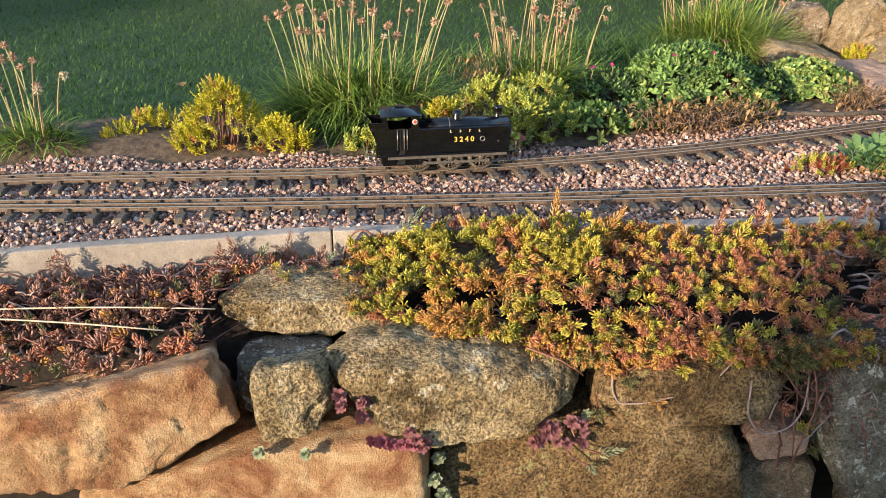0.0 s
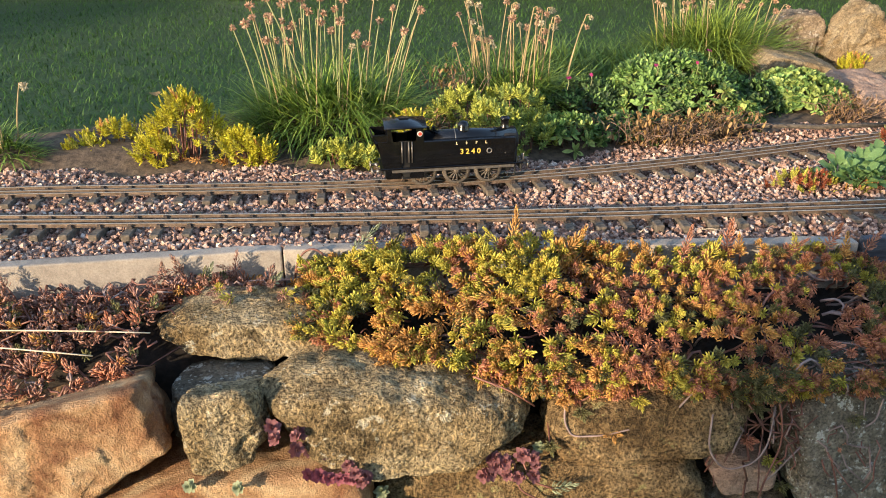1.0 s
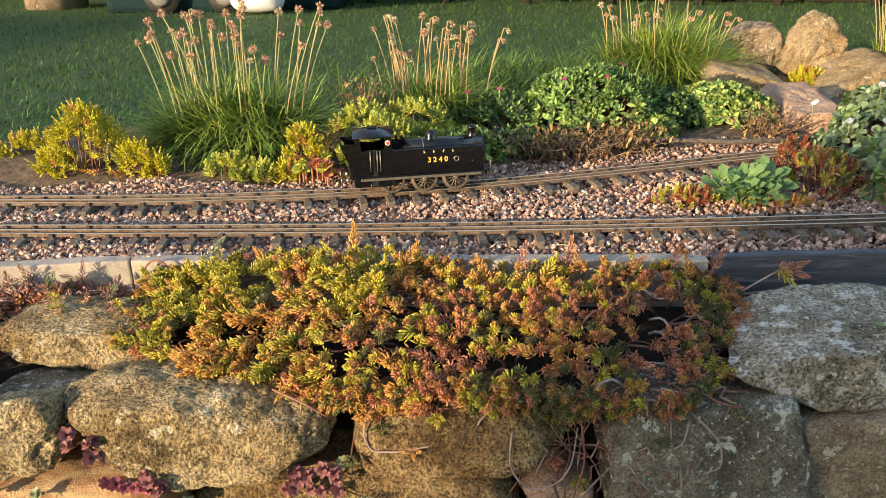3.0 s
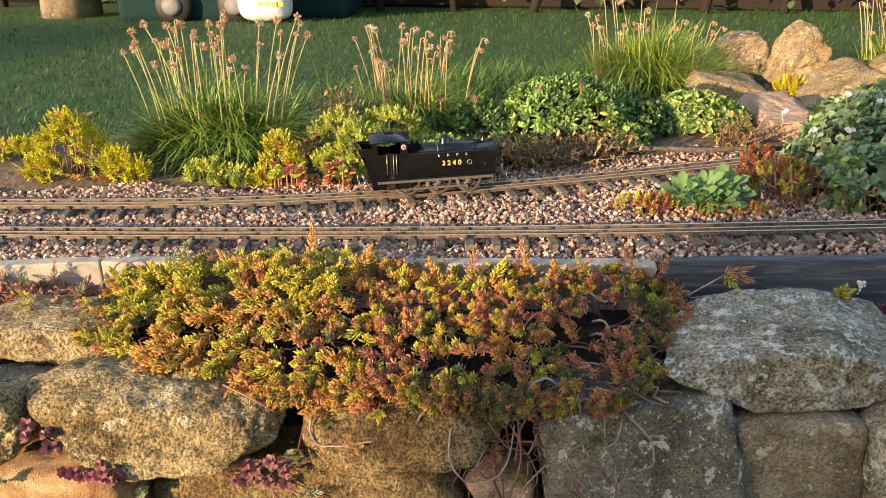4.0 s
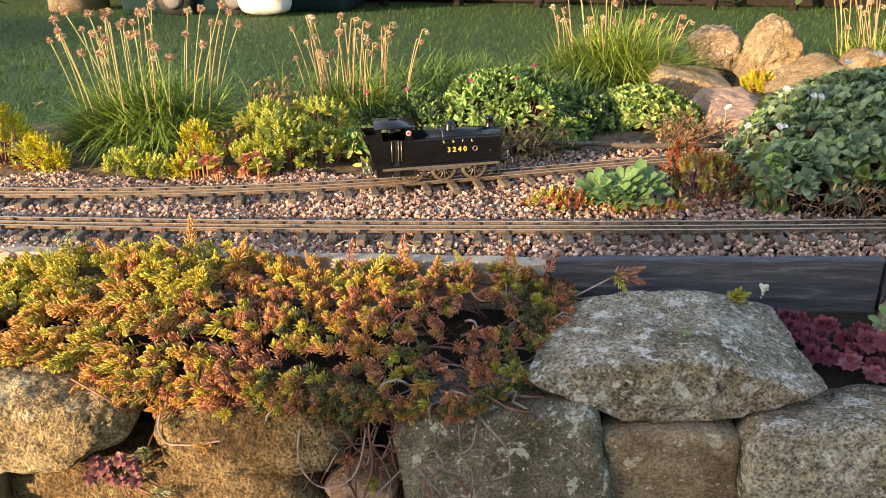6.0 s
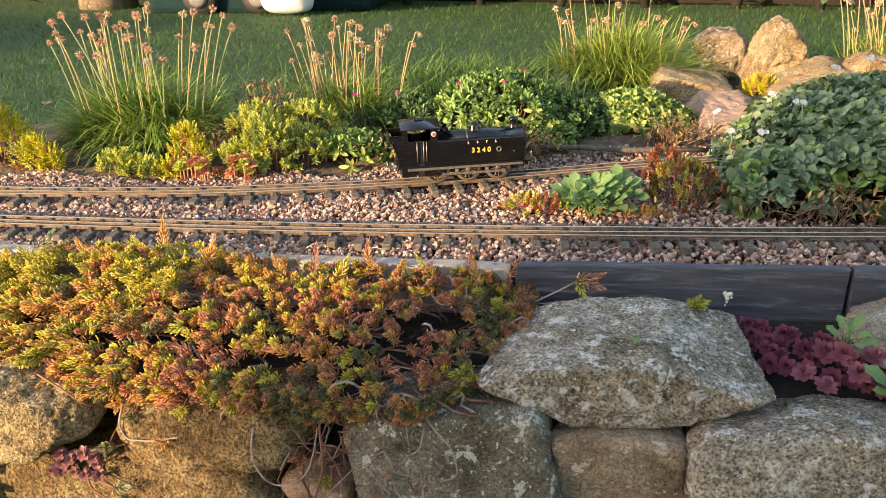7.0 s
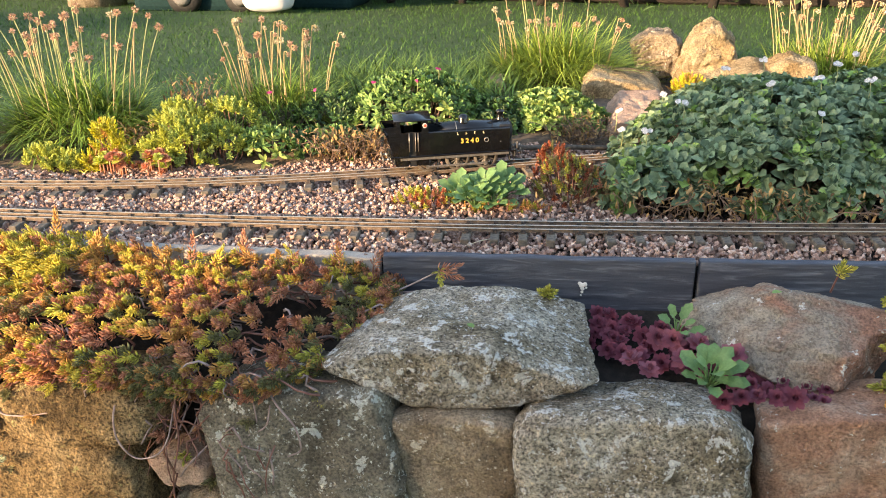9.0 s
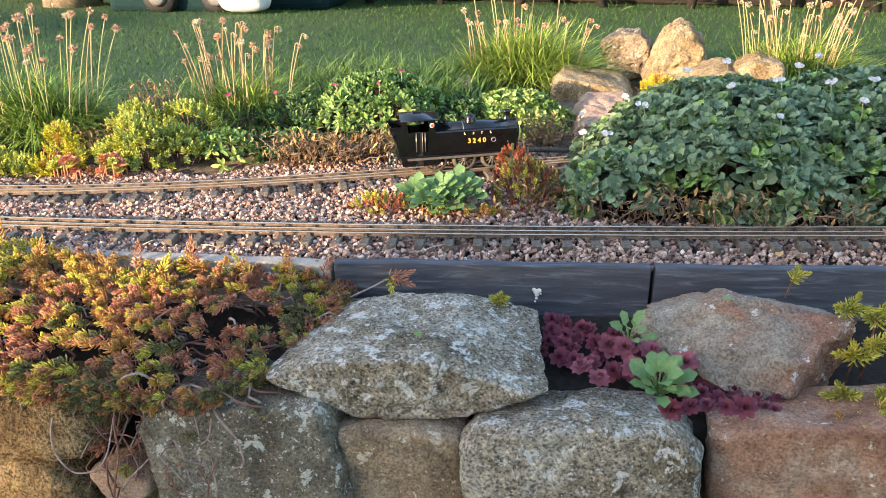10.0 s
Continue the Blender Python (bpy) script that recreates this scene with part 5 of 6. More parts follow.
HEAD_MESH = {}
thrift((-0.165, 1.64, 0.008), 0.27, 0.16, 0.165, 2600, 44, 0.17, 0.27, 0.12, "thrift clump with faded pink flower heads on tall stalks", 0.3, 1.0, 0.03)
thrift((0.21, 1.84, 0.008), 0.22, 0.12, 0.13, 1300, 38, 0.12, 0.22, 0.95, "thrift clump with dried orange-brown seed heads", 0.6, 0.85)
thrift((0.80, 2.44, -0.03), 0.28, 0.18, 0.2, 3200, 30, 0.15, 0.27, 0.9, "thrift clump with pale seed heads beside rocks", 0.9, 0.95)
thrift((1.52, 2.46, -0.03), 0.26, 0.17, 0.18, 2200, 46, 0.14, 0.27, 0.95, "thrift clump with straw-pale seed heads on the lawn edge", 0.9, 0.9)
thrift((-0.75, 1.46, 0.005), 0.12, 0.06, 0.075, 520, 12, 0.08, 0.19, 0.5, "small sparse thrift clump with pale flower heads", 0.3)


# ---------- low mounds ----------
def dome_points(c, r, n, power=0.5, noisy=0.12, seed=0.0):
    az = rng.uniform(0, 2 * np.pi, n)
    q = np.sqrt(rng.uniform(0, 1, n))
    p = np.stack([np.cos(az) * q * r[0], np.sin(az) * q * r[1], r[2] * np.clip(1 - q ** 2.2, 0, 1) ** power], 1)
    lump = np.array([noise.noise((a[0] * 14 + seed, a[1] * 14, a[2] * 14)) for a in p])
    p *= (1 + noisy * lump)[:, None]
    nrm = unit(np.stack([p[:, 0] / r[0] ** 2, p[:, 1] / r[1] ** 2, (p[:, 2] + 0.25 * r[2]) / r[2] ** 2], 1))
    return p, nrm


def mound(name, c, r, n, per, size, shape, mats, probs, label, category, spread=0.9, noisy=0.12, stems=True, smooth=True):
    """A leafy cushion: small rosettes of leaves all over a lumpy dome, on stems from its base."""
    th = empty(name, c)
    tagged(th, label, category)
    p, nr = dome_points(c, r, n, 0.5, noisy, c[0] * 10)
    nr = unit(nr + rng.normal(scale=0.3, size=(n, 3)))
    m = rng.choice(len(mats), n, p=probs)
    a = unit(np.cross(nr, (0.3, 0.8, 0.51)))
    b = np.cross(nr, a)
    g = Geo()
    for j in range(per):
        s = j / per
        th_ = j * 2.39996 + rng.uniform(0, 1, n)
        rad = a * np.cos(th_)[:, None] + b * np.sin(th_)[:, None]
        d = rad * spread * (1.1 - 0.8 * s) + nr * (0.25 + 0.9 * s) + rng.normal(scale=0.15, size=(n, 3))
        ln = size * (1 - 0.4 * s) * rng.uniform(0.7, 1.2, n)
        g.add(shape, aim(d, ln, nr), p - nr * size * 0.3 * (1 - s), m)
    g.done("foliage", mats, th, smooth)
    if stems:
        s = Geo()
        for i in range(n // 3):
            q = p[i]
            creeping_stem(s, (q[0] * 0.5, q[1] * 0.5, 0), q * 0.97, 0.0, 0.0013, 0, 0.004, 6)
        s.done("stem_tangle", [TWIG], th, True)
    return th


LONG = leaf(0.62, 0.17, 0.3, 0.15)
OVAL = leaf(0.6, 0.3, 0.25, 0.12)
TOOTH = leaf(0.58, 0.4, 0.3, 0.3, 0.15)

def stonecrop(name, c, r, n, mats, probs, label, needle=0.0105, long_=(0.02, 0.05)):
    """A bushy stonecrop: many plump-leaved shoots crowding over a dome."""
    th = empty(name, c)
    tagged(th, label, "stonecrop")
    n = int(n * 1.7)
    p, nr = dome_points(c, r, n, 0.5, 0.2, c[0] * 10)
    ax = unit(nr * (0.7, 0.7, 0.6) + np.array((0, -0.1, 0.55)) + rng.normal(scale=0.25, size=(n, 3)))
    ln = rng.uniform(*long_, n)
    m = rng.choice(len(mats), n, p=probs)
    g = Geo()
    shoots(g, p - ax * (ln * 0.75)[:, None], ax, ln, np.full(n, needle) * rng.uniform(0.8, 1.15, n), 30, m, spindle(0.18, 0.45), 1.0, 0.95)
    g.done("foliage", mats, th)
    s = Geo()
    for i in range(n // 7):
        creeping_stem(s, (p[i][0] * 0.6, p[i][1] * 0.6, 0), p[i] - ax[i] * ln[i] * 0.6, 0, 0.0014, 0, 0.003, 5)
    s.done("stem_tangle", [STEMRED], th, True)
    return th


# golden stonecrops along the ballast
for c, r, n in (((-0.405, 1.475, 0.0), (0.075, 0.05, 0.115), 95), ((-0.46, 1.46, 0.0), (0.05, 0.035, 0.04), 30), ((-0.30, 1.445, 0.0), (0.04, 0.03, 0.055), 34), ((-0.265, 1.44, 0.0), (0.03, 0.02, 0.04), 18), ((-0.56, 1.55, 0.0), (0.07, 0.03, 0.045), 26), ((0.005, 1.475, -0.005), (0.042, 0.03, 0.085), 40), ((-0.03, 1.45, -0.008), (0.03, 0.02, 0.03), 16), ((-0.61, 1.51, 0.0), (0.04, 0.03, 0.025), 14)):
    stonecrop("golden_stonecrop", c, r, n, [GOLD, S_LIME, S_ORANGE], [0.74, 0.18, 0.08], "bright golden-yellow stonecrop along the ballast")
# pale green cushions
for c, r, n in (((0.15, 1.50, -0.005), (0.06, 0.05, 0.10), 70), ((0.10, 1.49, -0.005), (0.05, 0.04, 0.06), 40), ((0.21, 1.54, -0.005), (0.06, 0.05, 0.07), 50), ((0.09, 1.60, 0.0), (0.08, 0.06, 0.09), 60), ((0.19, 1.62, 0.0), (0.08, 0.06, 0.10), 60), ((-0.13, 1.455, -0.005), (0.05, 0.03, 0.035), 36), ((-0.08, 1.45, -0.005), (0.04, 0.03, 0.03), 26)):
    stonecrop("pale_stonecrop", c, r, n, [PALE, LIGHTLEAF], [0.7, 0.3], "pale yellow-green stonecrop cushion behind the track", 0.0115, (0.015, 0.035))
# red and green rosettes between
for c in scatter(34, (-0.01, 0.15), (1.425, 1.475), (-0.006, 0.03)):
    th = empty("red_stonecrop", c)
    g = Geo()
    rosette(g, (0, 0, 0), (rng.normal(scale=0.3), -0.4, 0.9), rng.uniform(0.010, 0.016), 4, int(rng.random() < 0.5), FLESHY)
    g.tube([(0, 0, -0.03), (0, 0, -0.01), (0, 0, 0.001)], 0.0018, 0.0012, 0)
    g.done("rosette", [S_RUST, PALE], th, True)
    tagged(th, "small red and pale green stonecrop rosette beside ballast", "stonecrop", "rosettes beside the ballast")
# leafy cushions
mound("dianthus_cushion", (0.545, 1.80, -0.01), (0.155, 0.12, 0.125), 560, 11, 0.0225, LONG, [GREENLEAF, LIGHTLEAF, DARKLEAF], [0.7, 0.12, 0.18], "mid-green leafy cushion with a few magenta flowers", "perennial")
mound("dianthus_cushion", (0.36, 1.80, -0.01), (0.10, 0.09, 0.075), 190, 10, 0.018, LONG, [DARKLEAF, GREENLEAF], [0.6, 0.4], "dark green feathery cushion behind the track", "perennial")
mound("leafy_cushion", (0.83, 1.88, -0.02), (0.13, 0.10, 0.085), 330, 10, 0.0195, OVAL, [LIGHTLEAF, GREENLEAF], [0.6, 0.4], "light green leafy cushion beside the flat stone", "perennial")
mound("leafy_cushion", (0.70, 1.83, -0.02), (0.09, 0.10, 0.08), 170, 9, 0.02, OVAL, [DARKLEAF, GREENLEAF], [0.7, 0.3], "dark green leafy cushion in the rockery", "perennial")
mound("leafy_cushion", (0.66, 1.72, -0.02), (0.06, 0.05, 0.06), 90, 9, 0.02, OVAL, [LIGHTLEAF, GREENLEAF], [0.6, 0.4], "light green leafy cushion in the rockery", "perennial")
mound("feathery_cushion", (0.40, 1.62, -0.01), (0.09, 0.06, 0.05), 80, 12, 0.02, LONG, [GREENLEAF, DARKLEAF], [0.4, 0.6], "dark green feathery low cushion", "perennial")
mound("feathery_cushion", (0.29, 1.57, -0.01), (0.06, 0.05, 0.06), 70, 12, 0.022, LONG, [GREENLEAF, LIGHTLEAF], [0.6, 0.4], "green low cushion behind the track", "perennial")
mound("arabis_cushion", (1.25, 1.60, -0.02), (0.28, 0.26, 0.172), 1150, 8, 0.0215, TOOTH, [ARABIS, GREENLEAF, DARKLEAF], [0.8, 0.1, 0.1], "large grey-green rock cress cushion with white flowers", "rock cress")
mound("arabis_cushion", (1.50, 1.66, -0.02), (0.26, 0.30, 0.18), 950, 8, 0.0215, TOOTH, [ARABIS, GREENLEAF, DARKLEAF], [0.75, 0.15, 0.1], "large grey-green rock cress cushion with white flowers", "rock cress")
mound("arabis_cushion", (1.04, 1.44, -0.02), (0.10, 0.10, 0.09), 110, 9, 0.028, TOOTH, [ARABIS, GREENLEAF], [0.8, 0.2], "small grey-green rock cress cushion by the front track", "rock cress")
stonecrop("red_stonecrop_cushion", (0.90, 1.42, -0.015), (0.075, 0.06, 0.075), 110, [DEEPRED, S_OLIVE, S_LIME, S_RUST], [0.16, 0.46, 0.28, 0.1], "red and olive stonecrop cushion beside the track", 0.0075, (0.012, 0.026))
stonecrop("red_stonecrop_cushion", (0.865, 1.47, -0.01), (0.045, 0.04, 0.075), 44, [DEEPRED, S_RUST, S_OLIVE], [0.5, 0.25, 0.25], "tall red stonecrop beside the curving track", 0.0075, (0.012, 0.026))
stonecrop("red_stonecrop_cushion", (0.66, 1.355, -0.012), (0.06, 0.03, 0.03), 40, [DEEPRED, S_LIME, S_RUST], [0.2, 0.6, 0.2], "low red and lime stonecrop creeping over ballast", 0.0075, (0.012, 0.026))
stonecrop("red_stonecrop_cushion", (0.80, 1.345, -0.015), (0.08, 0.02, 0.02), 36, [S_LIME, S_RUST, S_ORANGE], [0.5, 0.25, 0.25], "low lime stonecrop along the front track", 0.0075, (0.012, 0.026))
stonecrop("golden_stonecrop", (1.155, 2.30, -0.03), (0.05, 0.04, 0.05), 40, [GOLD, S_ORANGE], [0.7, 0.3], "golden stonecrop at the foot of a standing stone")
stonecrop("golden_stonecrop", (1.24, 2.27, -0.03), (0.04, 0.03, 0.03), 24, [GOLD, S_LIME], [0.7, 0.3], "golden stonecrop at the foot of a standing stone")


def flowers(spots, mat, label, size, petals, stalk):
    for c in spots:
        th = empty("flower", (c[0], c[1], c[2] - stalk))
        g = Geo()
        g.tube([(0, 0, 0), (0.002, -0.002, stalk * 0.6), (0, 0, stalk)], 0.0009, 0.0007)
        g.done("stalk", [STALK], th, True)
        f = Geo()
        ax = unit(np.array((rng.normal(scale=0.4), -0.6, 0.8)))
        for q in range(3):
            cc = np.array((rng.normal(scale=size * 0.7), rng.normal(scale=size * 0.5), stalk + rng.uniform(0, size)))
            rosette(f, cc, ax, size, 1, 0, leaf(0.65, 0.42, 0.1, 0.1), 0.2)
        f.done("blossom", [mat], th, True)
        tagged(th, label, "flower", label)


flowers([(u, v, w * 0.84) for u, v, w in ((1.08, 1.52, 0.16), (1.02, 1.50, 0.105), (1.22, 1.53, 0.20), (1.30, 1.55, 0.21), (1.38, 1.56, 0.205), (1.34, 1.62, 0.22), (1.45, 1.58, 0.205), (1.16, 1.66, 0.20), (0.98, 1.56, 0.09), (1.28, 1.42, 0.17), (1.50, 1.54, 0.19), (1.41, 1.48, 0.19), (1.05, 1.62, 0.15), (1.24, 1.75, 0.2), (1.40, 1.75, 0.215), (0.97, 1.72, 0.08))], PETALW, "small white rock cress blossom", 0.0055, 4, 0.04)
flowers([(0.60, 1.77, 0.135), (0.565, 1.72, 0.12), (0.29, 1.60, 0.115), (0.35, 1.70, 0.10), (0.48, 1.70, 0.12)], PETALP, "small magenta blossom above green leaves", 0.0032, 5, 0.02)


def twiggy(name, c, r, n, label):
    th = empty(name, c)
    g = Geo()
    for i in range(n):
        az, q = rng.uniform(0, 6.28), math.sqrt(rng.uniform(0, 1))
        b = np.array((math.cos(az) * q * r[0], math.sin(az) * q * r[1], 0))
        t = b + np.array((rng.normal(scale=0.03), rng.normal(scale=0.02) - 0.01, rng.uniform(0.3, 1) * r[2]))
        creeping_stem(g, b, t, 0.008, rng.uniform(0.0007, 0.0013), 0, 0.007, 6)
    g.done("twig_tangle", [TWIG], th, True)
    k = n * 6
    d = rng.normal(size=(k, 3))
    p = np.stack([rng.normal(scale=r[0] * 0.6, size=k), rng.normal(scale=r[1] * 0.6, size=k), rng.uniform(0, r[2], k)], 1)
    f = Geo()
    f.add(LONG, aim(d, rng.uniform(0.008, 0.018, k)), p, 0)
    f.done("leaf_litter", [DEADLEAF], th)
    tagged(th, label, "dry stems")


twiggy("dead_twigs", (0.47, 1.575, 0.0), (0.10, 0.035, 0.055), 100, "dead brown twigs and leaves behind the track")
twiggy("dead_twigs", (0.60, 1.63, 0.0), (0.06, 0.03, 0.05), 50, "dead brown twigs and leaves behind the track")
twiggy("dead_twigs", (0.90, 1.75, 0.0), (0.05, 0.04, 0.05), 40, "dry reddish twigs by the flat stone")
twiggy("dead_twigs", (1.20, 1.36, -0.012), (0.22, 0.03, 0.06), 110, "bare dry twigs under the rock cress")
twiggy("dead_twigs", (0.02, 1.56, 0.0), (0.08, 0.04, 0.06), 50, "dry thrift litter in the bed")
twiggy("dead_twigs", (0.06, 1.72, 0.0), (0.05, 0.05, 0.12), 40, "dry brown seed stems")

# ---------- rockery stones ----------
boulder([(1.118, 0.018), (1.167, 0.120), (1.196, 0.148), (1.232, 0.150), (1.267, 0.106), (1.290, 0.013), (1.285, -0.050), (1.131, -0.053)], 2.36, 0.13, ROCK, "upright pointed ochre stone in the rockery", 0.03, 0.86, (0.85, 0.95, 0.0), 16, 0.011, seed=41, name="standing_stone", category="rock")
boulder([(1.009, 0.079), (1.054, 0.107), (1.112, 0.110), (1.142, 0.073), (1.144, 0.012), (1.118, -0.019), (1.028, -0.013)], 2.47, 0.14, BROWN, "brown blocky stone behind a thrift clump", 0.02, 0.9, (0.92, 0.9, 0.0), 34, 0.008, seed=42, name="rockery_stone", category="rock")
boulder([(0.887, 0.012), (0.908, 0.038), (0.991, 0.025), (1.074, 0.005), (1.099, -0.031), (0.880, -0.036)], 2.22, 0.16, ROCK, "pale buff wedge-shaped rock", 0.02, 0.92, (0.9, 0.8, 0.01), 40, 0.006, seed=43, name="rockery_stone", category="rock")
boulder([(1.157, -0.01), (1.220, 0.026), (1.312, 0.07), (1.348, 0.06), (1.347, 0.020), (1.281, -0.035), (1.168, -0.038)], 2.14, 0.22, ROCK, "long tan sloping rock beside the standing stone", 0.02, 0.92, (0.9, 0.8, 0.01), 40, 0.007, seed=44, name="rockery_stone", category="rock")
boulder([(0.944, -0.012), (0.973, 0.030), (1.066, 0.033), (1.095, 0.016), (1.095, -0.031), (0.946, -0.038)], 1.8, 0.24, SALMON, "flat reddish stone lying in the rockery", 0.02, 0.94, (0.9, 0.7, 0.02), 50, 0.005, seed=45, name="rockery_stone", category="rock")
boulder([(0.611, -0.006), (0.632, 0.019), (0.669, 0.017), (0.685, -0.020), (0.604, -0.032)], 2.26, 0.1, SALMON, "low reddish stone at the lawn edge", 0.02, 0.9, (0.9, 0.8, 0.0), 30, 0.005, seed=46, name="rockery_stone", category="rock")
boulder([(1.325, -0.03), (1.33, 0.08), (1.37, 0.105), (1.425, 0.09), (1.435, -0.03)], 2.15, 0.1, ROCK, "small tan rock behind rock cress", 0.02, 0.88, (0.9, 0.85, 0.0), 24, 0.006, seed=48, name="rockery_stone", category="rock")


def edging_strip():
    th = empty("edging_strip", (0.5, 1.6, 0.0))
    g = Geo()
    g.tube([(-0.02, -0.005, 0.0), (0.06, 0.03, 0.006), (0.14, 0.05, 0.010), (0.22, 0.055, 0.011), (0.30, 0.05, 0.009), (0.38, 0.075, 0.006), (0.48, 0.10, 0.0)], 0.005, 0.005, 0, 8)
    g.done("pipe", [SLEEPER], th, True)
    tagged(th, "grey plastic pipe half buried behind the track", "pipe")


edging_strip()


# ---------- lawn ----------
def lawn():
    g = Geo()
    n = 82000
    y = 1.55 * (6.4 / 1.55) ** rng.uniform(0, 1, n)
    x = rng.uniform(-1, 1, n) * (0.62 * y + 0.7) + 0.2
    edge = np.interp(x, (-1.2, -0.7, -0.3, 0.3, 0.6, 2.0), (1.56, 1.62, 1.8, 1.98, 2.05, 2.6))
    keep = (y > edge + 0.03 * np.sin(x * 9)) & ~((x > 0.62) & (x < 1.5) & (y < 2.5))
    x, y = x[keep], y[keep]
    z = np.maximum(0.004 - 0.05 * np.maximum(0, y - 1.7), -0.202)
    d = np.stack([rng.normal(scale=0.45, size=len(x)), rng.normal(scale=0.45, size=len(x)), np.ones(len(x))], 1)
    ln = rng.uniform(0.014, 0.027, len(x)) * (0.8 + 0.12 * y)
    g.add(blade(0.065, 0.45, 2), aim(d, ln), np.stack([x, y, z], 1), 0)
    n = 2600
    x = np.minimum(rng.normal(0.45, 0.22, n), 0.72 - rng.uniform(0, 0.2, n))
    y = rng.uniform(2.0, 2.45, n)
    d = np.stack([rng.normal(scale=0.4, size=n), rng.normal(scale=0.3, size=n), np.ones(n)], 1)
    g.add(blade(0.02, 0.5, 4), aim(d, rng.uniform(0.06, 0.13, n)), np.stack([x, y, 0.003 - 0.05 * (y - 1.7)], 1), 1)
    tagged(g.done("lawn_grass", [GRASS, GRASSLIT]), "short green lawn with taller tufts along the bed", "grass", kind="stuff")


lawn()


# ---------- far side of the lawn ----------
def far_things():
    green = plain_mat("dark_green_plastic", (0.005, 0.02, 0.02), (0.009, 0.032, 0.032), 0.85)
    green.node_tree.nodes["Principled BSDF"].inputs["Specular IOR Level"].default_value = 0.15
    white = plain_mat("white_sack", (0.62, 0.62, 0.64), (0.75, 0.75, 0.76), 0.6, 0, 12, 0.02)
    lime = plain_mat("lime_print", (0.45, 0.5, 0.05), (0.5, 0.56, 0.08), 0.6)
    hub = plain_mat("grey_plastic", (0.12, 0.12, 0.12), (0.18, 0.18, 0.175), 0.7)
    for x0, x1, y in ((-2.0, -1.2, 5.15), (-1.18, -0.62, 5.3)):
        b = empty("garden_cart", ((x0 + x1) / 2, y, -0.168))
        part("body", move(rounded_box(x1 - x0, 0.5, 0.64, 0.05, 3), pose(0, 0, 0.315)), green, b)
        part("rim", move(rounded_box(x1 - x0 + 0.04, 0.64, 0.05, 0.02, 2), pose(0, 0, 0.67)), green, b)
        for wx in (-0.02, 0.36):
            w = part("wheel", move(lathe([(0.04, -0.03), (0.10, -0.03), (0.11, -0.015), (0.11, 0.015), (0.10, 0.03), (0.04, 0.03)], 28), pose(wx if x0 < -1.5 else 0.9 * wx - 0.05, -0.285, 0.11, 90)), SOOT, b)
            part("hub", move(lathe([(0.045, -0.012), (0.06, 0.0), (0.035, 0.01), (0.015, 0.015)], 24), pose(wx if x0 < -1.5 else 0.9 * wx - 0.05, -0.322, 0.11, 90)), hub, w)
            if x0 > -1.5:
                bpy.data.objects.remove(w.children[0])
                bpy.data.objects.remove(w)
        tagged(b, "dark green plastic garden cart standing on the lawn", "cart")
    s = empty("white_sack", (-1.03, 4.78, -0.155))
    bm = rounded_box(0.32, 0.2, 0.45, 0.08, 4)
    bmesh.ops.subdivide_edges(bm, edges=bm.edges[:], cuts=1, use_grid_fill=True)
    for v in bm.verts:
        v.co += v.normal * 0.03 * noise.noise(v.co * 9)
        v.co.x *= 1 + 0.25 * v.co.z
    for f in bm.faces:
        f.smooth = True
    part("bag", move(bm, pose(0, 0, 0.25)), white, s)
    for i in range(4):
        part("print_bar", move(rounded_box(0.03, 0.006, 0.025, 0.002, 1), pose(0.0 + 0.038 * i, -0.11, 0.12)), lime, s)
    tagged(s, "full white plastic sack with lime printing", "sack")
    # hedge along the far edge
    h = empty("hedge", (0.0, 5.55, -0.2), -9.2)
    g = Geo()
    n = 2500
    p = np.stack([rng.uniform(-6, 7, n), rng.normal(scale=0.28, size=n), rng.uniform(0.02, 2.2, n)], 1)
    g.add(OVAL, aim(rng.normal(size=(n, 3)), rng.uniform(0.06, 0.12, n)), p, 0)
    g.done("foliage", [DARKLEAF], h)
    t = Geo()
    for x in np.arange(-6, 7, 0.5):
        creeping_stem(t, (x, 0, 0), (x + rng.normal(scale=0.2), 0, 2.0), 0, 0.03, 0, 0.05)
    # near-black stems and slab stand in for the hedge's shaded inside
    t.done("stem_tangle", [SOIL], h, True)
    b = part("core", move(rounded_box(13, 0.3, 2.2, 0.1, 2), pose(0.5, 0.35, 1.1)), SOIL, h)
    tagged(h, "dense dark green hedge closing the lawn", "hedge")
    tr = empty("tree", (-2.5, 5.3, -0.17))
    g = Geo()
    g.tube([(0, 0, 0), (0.02, 0, 0.5), (0.0, 0.03, 1.2), (0.06, 0, 2.4), (0.0, 0, 3.4)], 0.19, 0.09, 0, 12)
    g.tube([(0.02, 0, 1.8), (0.4, 0.1, 2.4), (0.9, 0.1, 2.8)], 0.07, 0.03, 0, 8)
    g.tube([(0.02, 0, 2.0), (-0.4, 0.1, 2.6), (-0.8, 0.1, 3.1)], 0.07, 0.03, 0, 8)
    g.done("trunk", [BROWN], tr, True)
    c = Geo()
    n = 900
    p = rng.normal(size=(n, 3)) * (0.75, 0.7, 0.55) + (0.05, 0, 3.2)
    c.add(OVAL, aim(rng.normal(size=(n, 3)), rng.uniform(0.08, 0.16, n)), p, 0)
    c.done("crown", [GREENLEAF], tr)
    tagged(tr, "dark garden tree trunk at the lawn edge", "tree")


far_things()


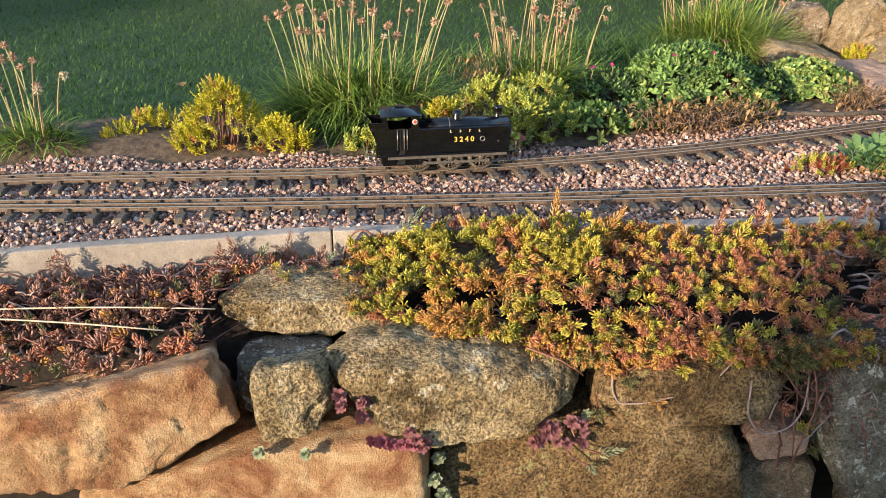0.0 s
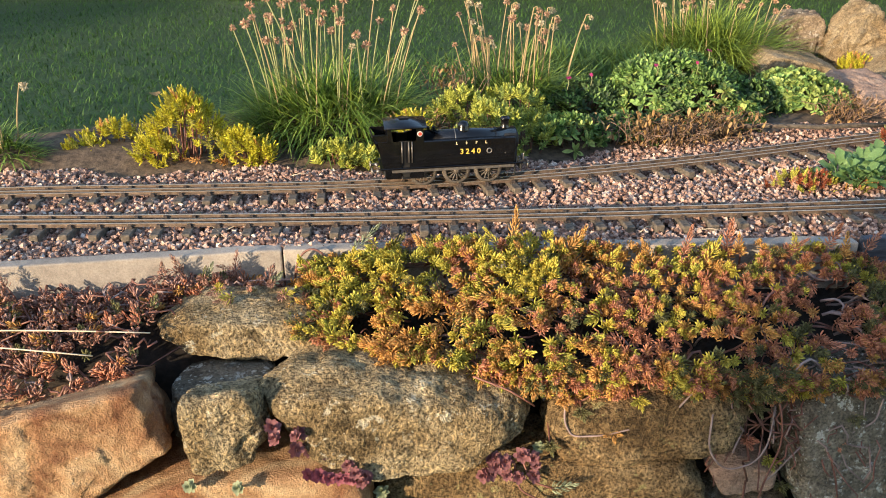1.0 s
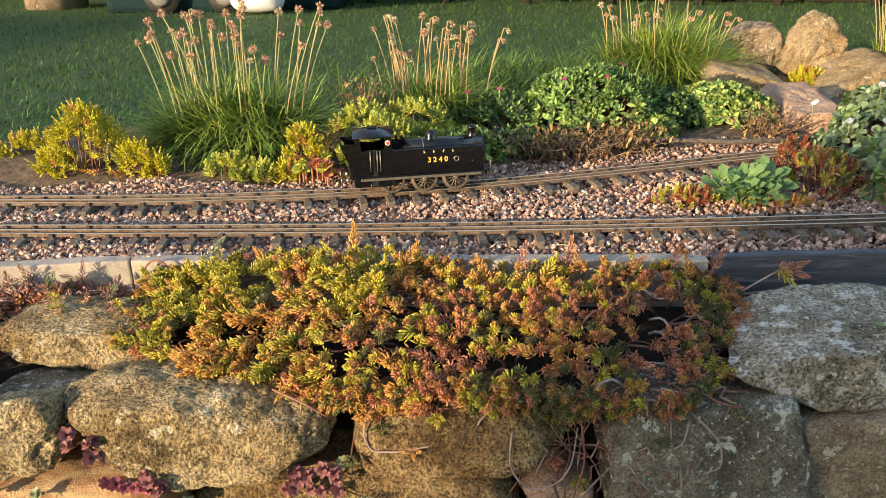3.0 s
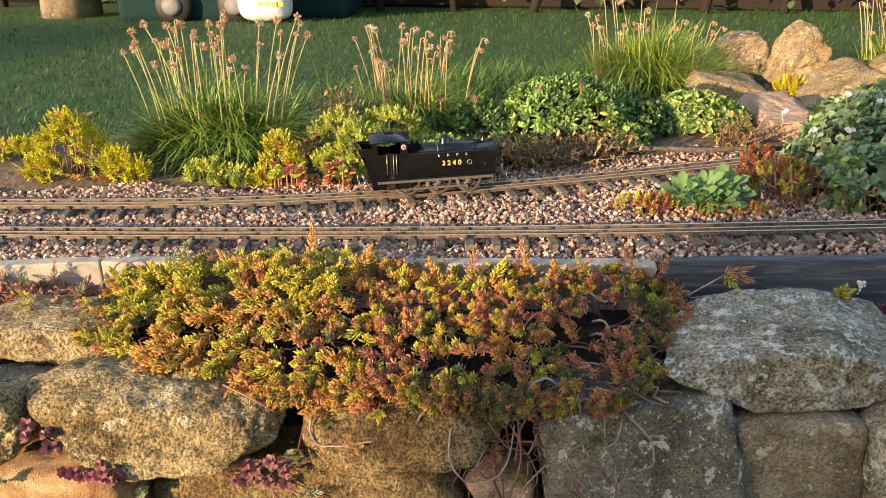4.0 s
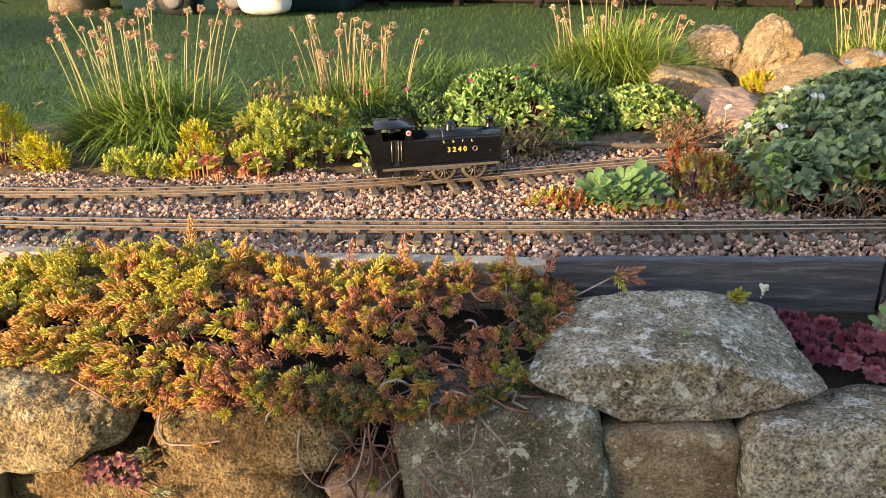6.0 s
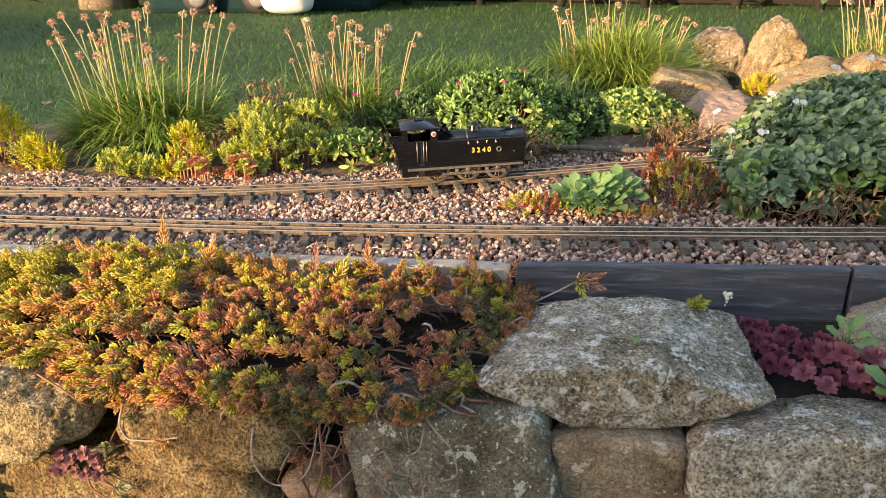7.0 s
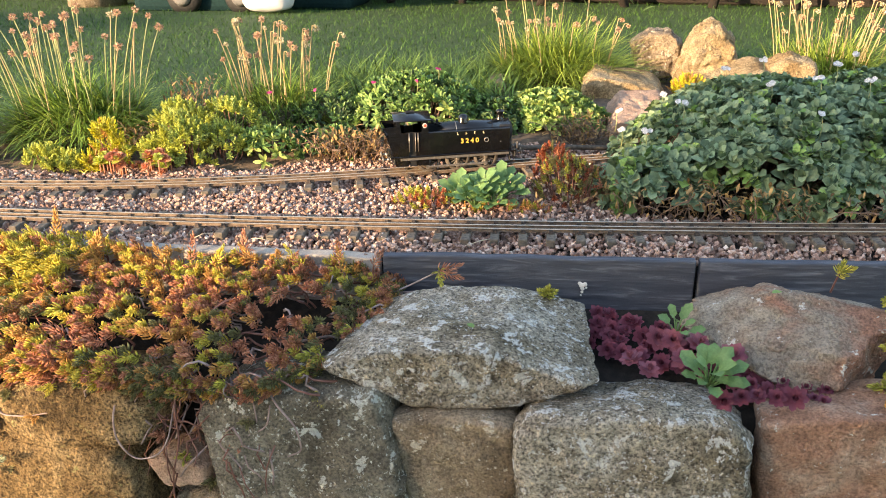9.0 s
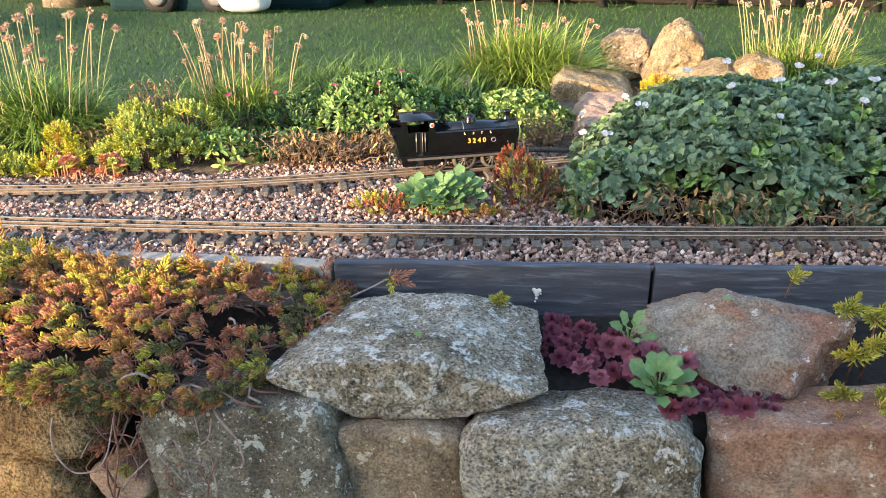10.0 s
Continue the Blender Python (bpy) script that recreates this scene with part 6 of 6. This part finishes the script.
def dropping():
    """A small dried white splash on the slate."""
    th = empty("white_splash", (0.932, kerb(0.932) - 0.0058, -0.038))
    bits = [move(lathe([(q, 0), (q * 0.9, 0.0005), (q * 0.4, 0.0008)], 9), pose(u, 0, w, 90, 20 * i, 0)) for i, (u, w, q) in enumerate(((0, 0, 0.0042), (0.004, 0.002, 0.0035), (-0.003, 0.003, 0.003), (0.001, -0.005, 0.003), (0.0005, -0.010, 0.0022), (-0.001, -0.015, 0.0014), (0.006, -0.003, 0.0018)))]
    part("splash", join(*bits), WHITEP, th)
    tagged(th, "dried white bird splash on dark slate", "stain")


dropping()


# ---------- litter ----------
for i in range(16):
    px = rng.uniform(-0.6, 1.2)
    py = rng.uniform(kerb(px) + 0.02, min(float(back_track(px)) + 0.08, 1.5))
    th = empty("dry_straw", (px, py, -0.003), rng.uniform(0, 360))
    g = Geo()
    ln = rng.uniform(0.02, 0.06)
    g.tube([(-ln / 2, 0, 0), (0, rng.uniform(-0.004, 0.004), 0.003), (ln / 2, 0, 0.001)], 0.0007, 0.0005, 0, 5)
    g.done("stalk", [STRAW], th, True)
    tagged(th, "short piece of dry straw lying on the ballast", "straw", "straws on the ballast")
for c, sz, mt, lb in (((-0.64, 1.97, 0.0), 0.045, DEADLEAF, "brown fallen leaf lying on the lawn"), ((1.262, 1.235, 0.0), 0.018, S_ORANGE, "yellow fallen leaf between the track sleepers"), ((0.80, 0.955, -0.012), 0.014, GREENLEAF, "small green leaf lying on the capstone"), ((1.17, 1.02, 0.028), 0.014, GREENLEAF, "small green leaf lying on the red stone"), ((0.33, 1.26, -0.002), 0.016, DEADLEAF, "brown fallen leaf on the ballast")):
    th = empty("fallen_leaf", c, rng.uniform(0, 360))
    g = Geo()
    g.add(OVAL, aim(np.array([(1.0, 0.1, 0.15)]), np.array([sz])), np.zeros((1, 3)))
    g.done("blade", [mt], th, True)
    tagged(th, lb, "leaf")


# ---------- what moves ----------
TRAVEL = [(0.0, 0.010), (0.5, 0.043), (1.0, 0.077), (1.5, 0.115), (2.0, 0.152), (2.5, 0.189), (3.0, 0.227), (4.5, 0.343), (5.0, 0.381), (5.5, 0.419), (7.0, 0.529), (7.5, 0.565), (8.0, 0.603), (8.5, 0.642), (9.0, 0.682), (9.5, 0.723), (10.0, 0.763)]


def motions():
    """The engine steams along the back track; its wheels and rods turn with it."""
    ts, xs = np.array(TRAVEL).T
    rail_top = 0.0064

    def place(t):
        x = float(np.interp(t, ts, xs))
        y0, y1 = float(back_track(x - 0.05)), float(back_track(x + 0.05))
        return pose(x, (y0 + y1) / 2, rail_top, 0, 0, math.degrees(math.atan2(y1 - y0, 0.1)))

    walk(LOCO, [(float(t), place(t)) for t in ts])
    turn_times = np.arange(0, 10.01, 0.25)
    path = np.interp(turn_times, ts, xs) * 1.045
    for w, ax, s in WHEELS:
        side = 0 if s < 0 else 180
        walk(w, [(float(t), pose(ax, s * 0.0185, 0.0215, 0, 0, side) @ pose(0, 0, 0, 0, (1 if s < 0 else -1) * math.degrees(d / 0.0215) + (90 if s > 0 else 0), 0)) for t, d in zip(turn_times, path)])
    fine = np.arange(0, 10.01, 0.1)
    for r, s in RODS:
        rows = []
        for t in fine:
            a = float(np.interp(t, ts, xs)) * 1.045 / 0.0215 + (math.pi / 2 if s > 0 else 0)
            rows.append((float(t), pose(0.011 * math.cos(a), s * 0.0245, 0.0215 - 0.011 * math.sin(a))))
        walk(r, rows)


motions()
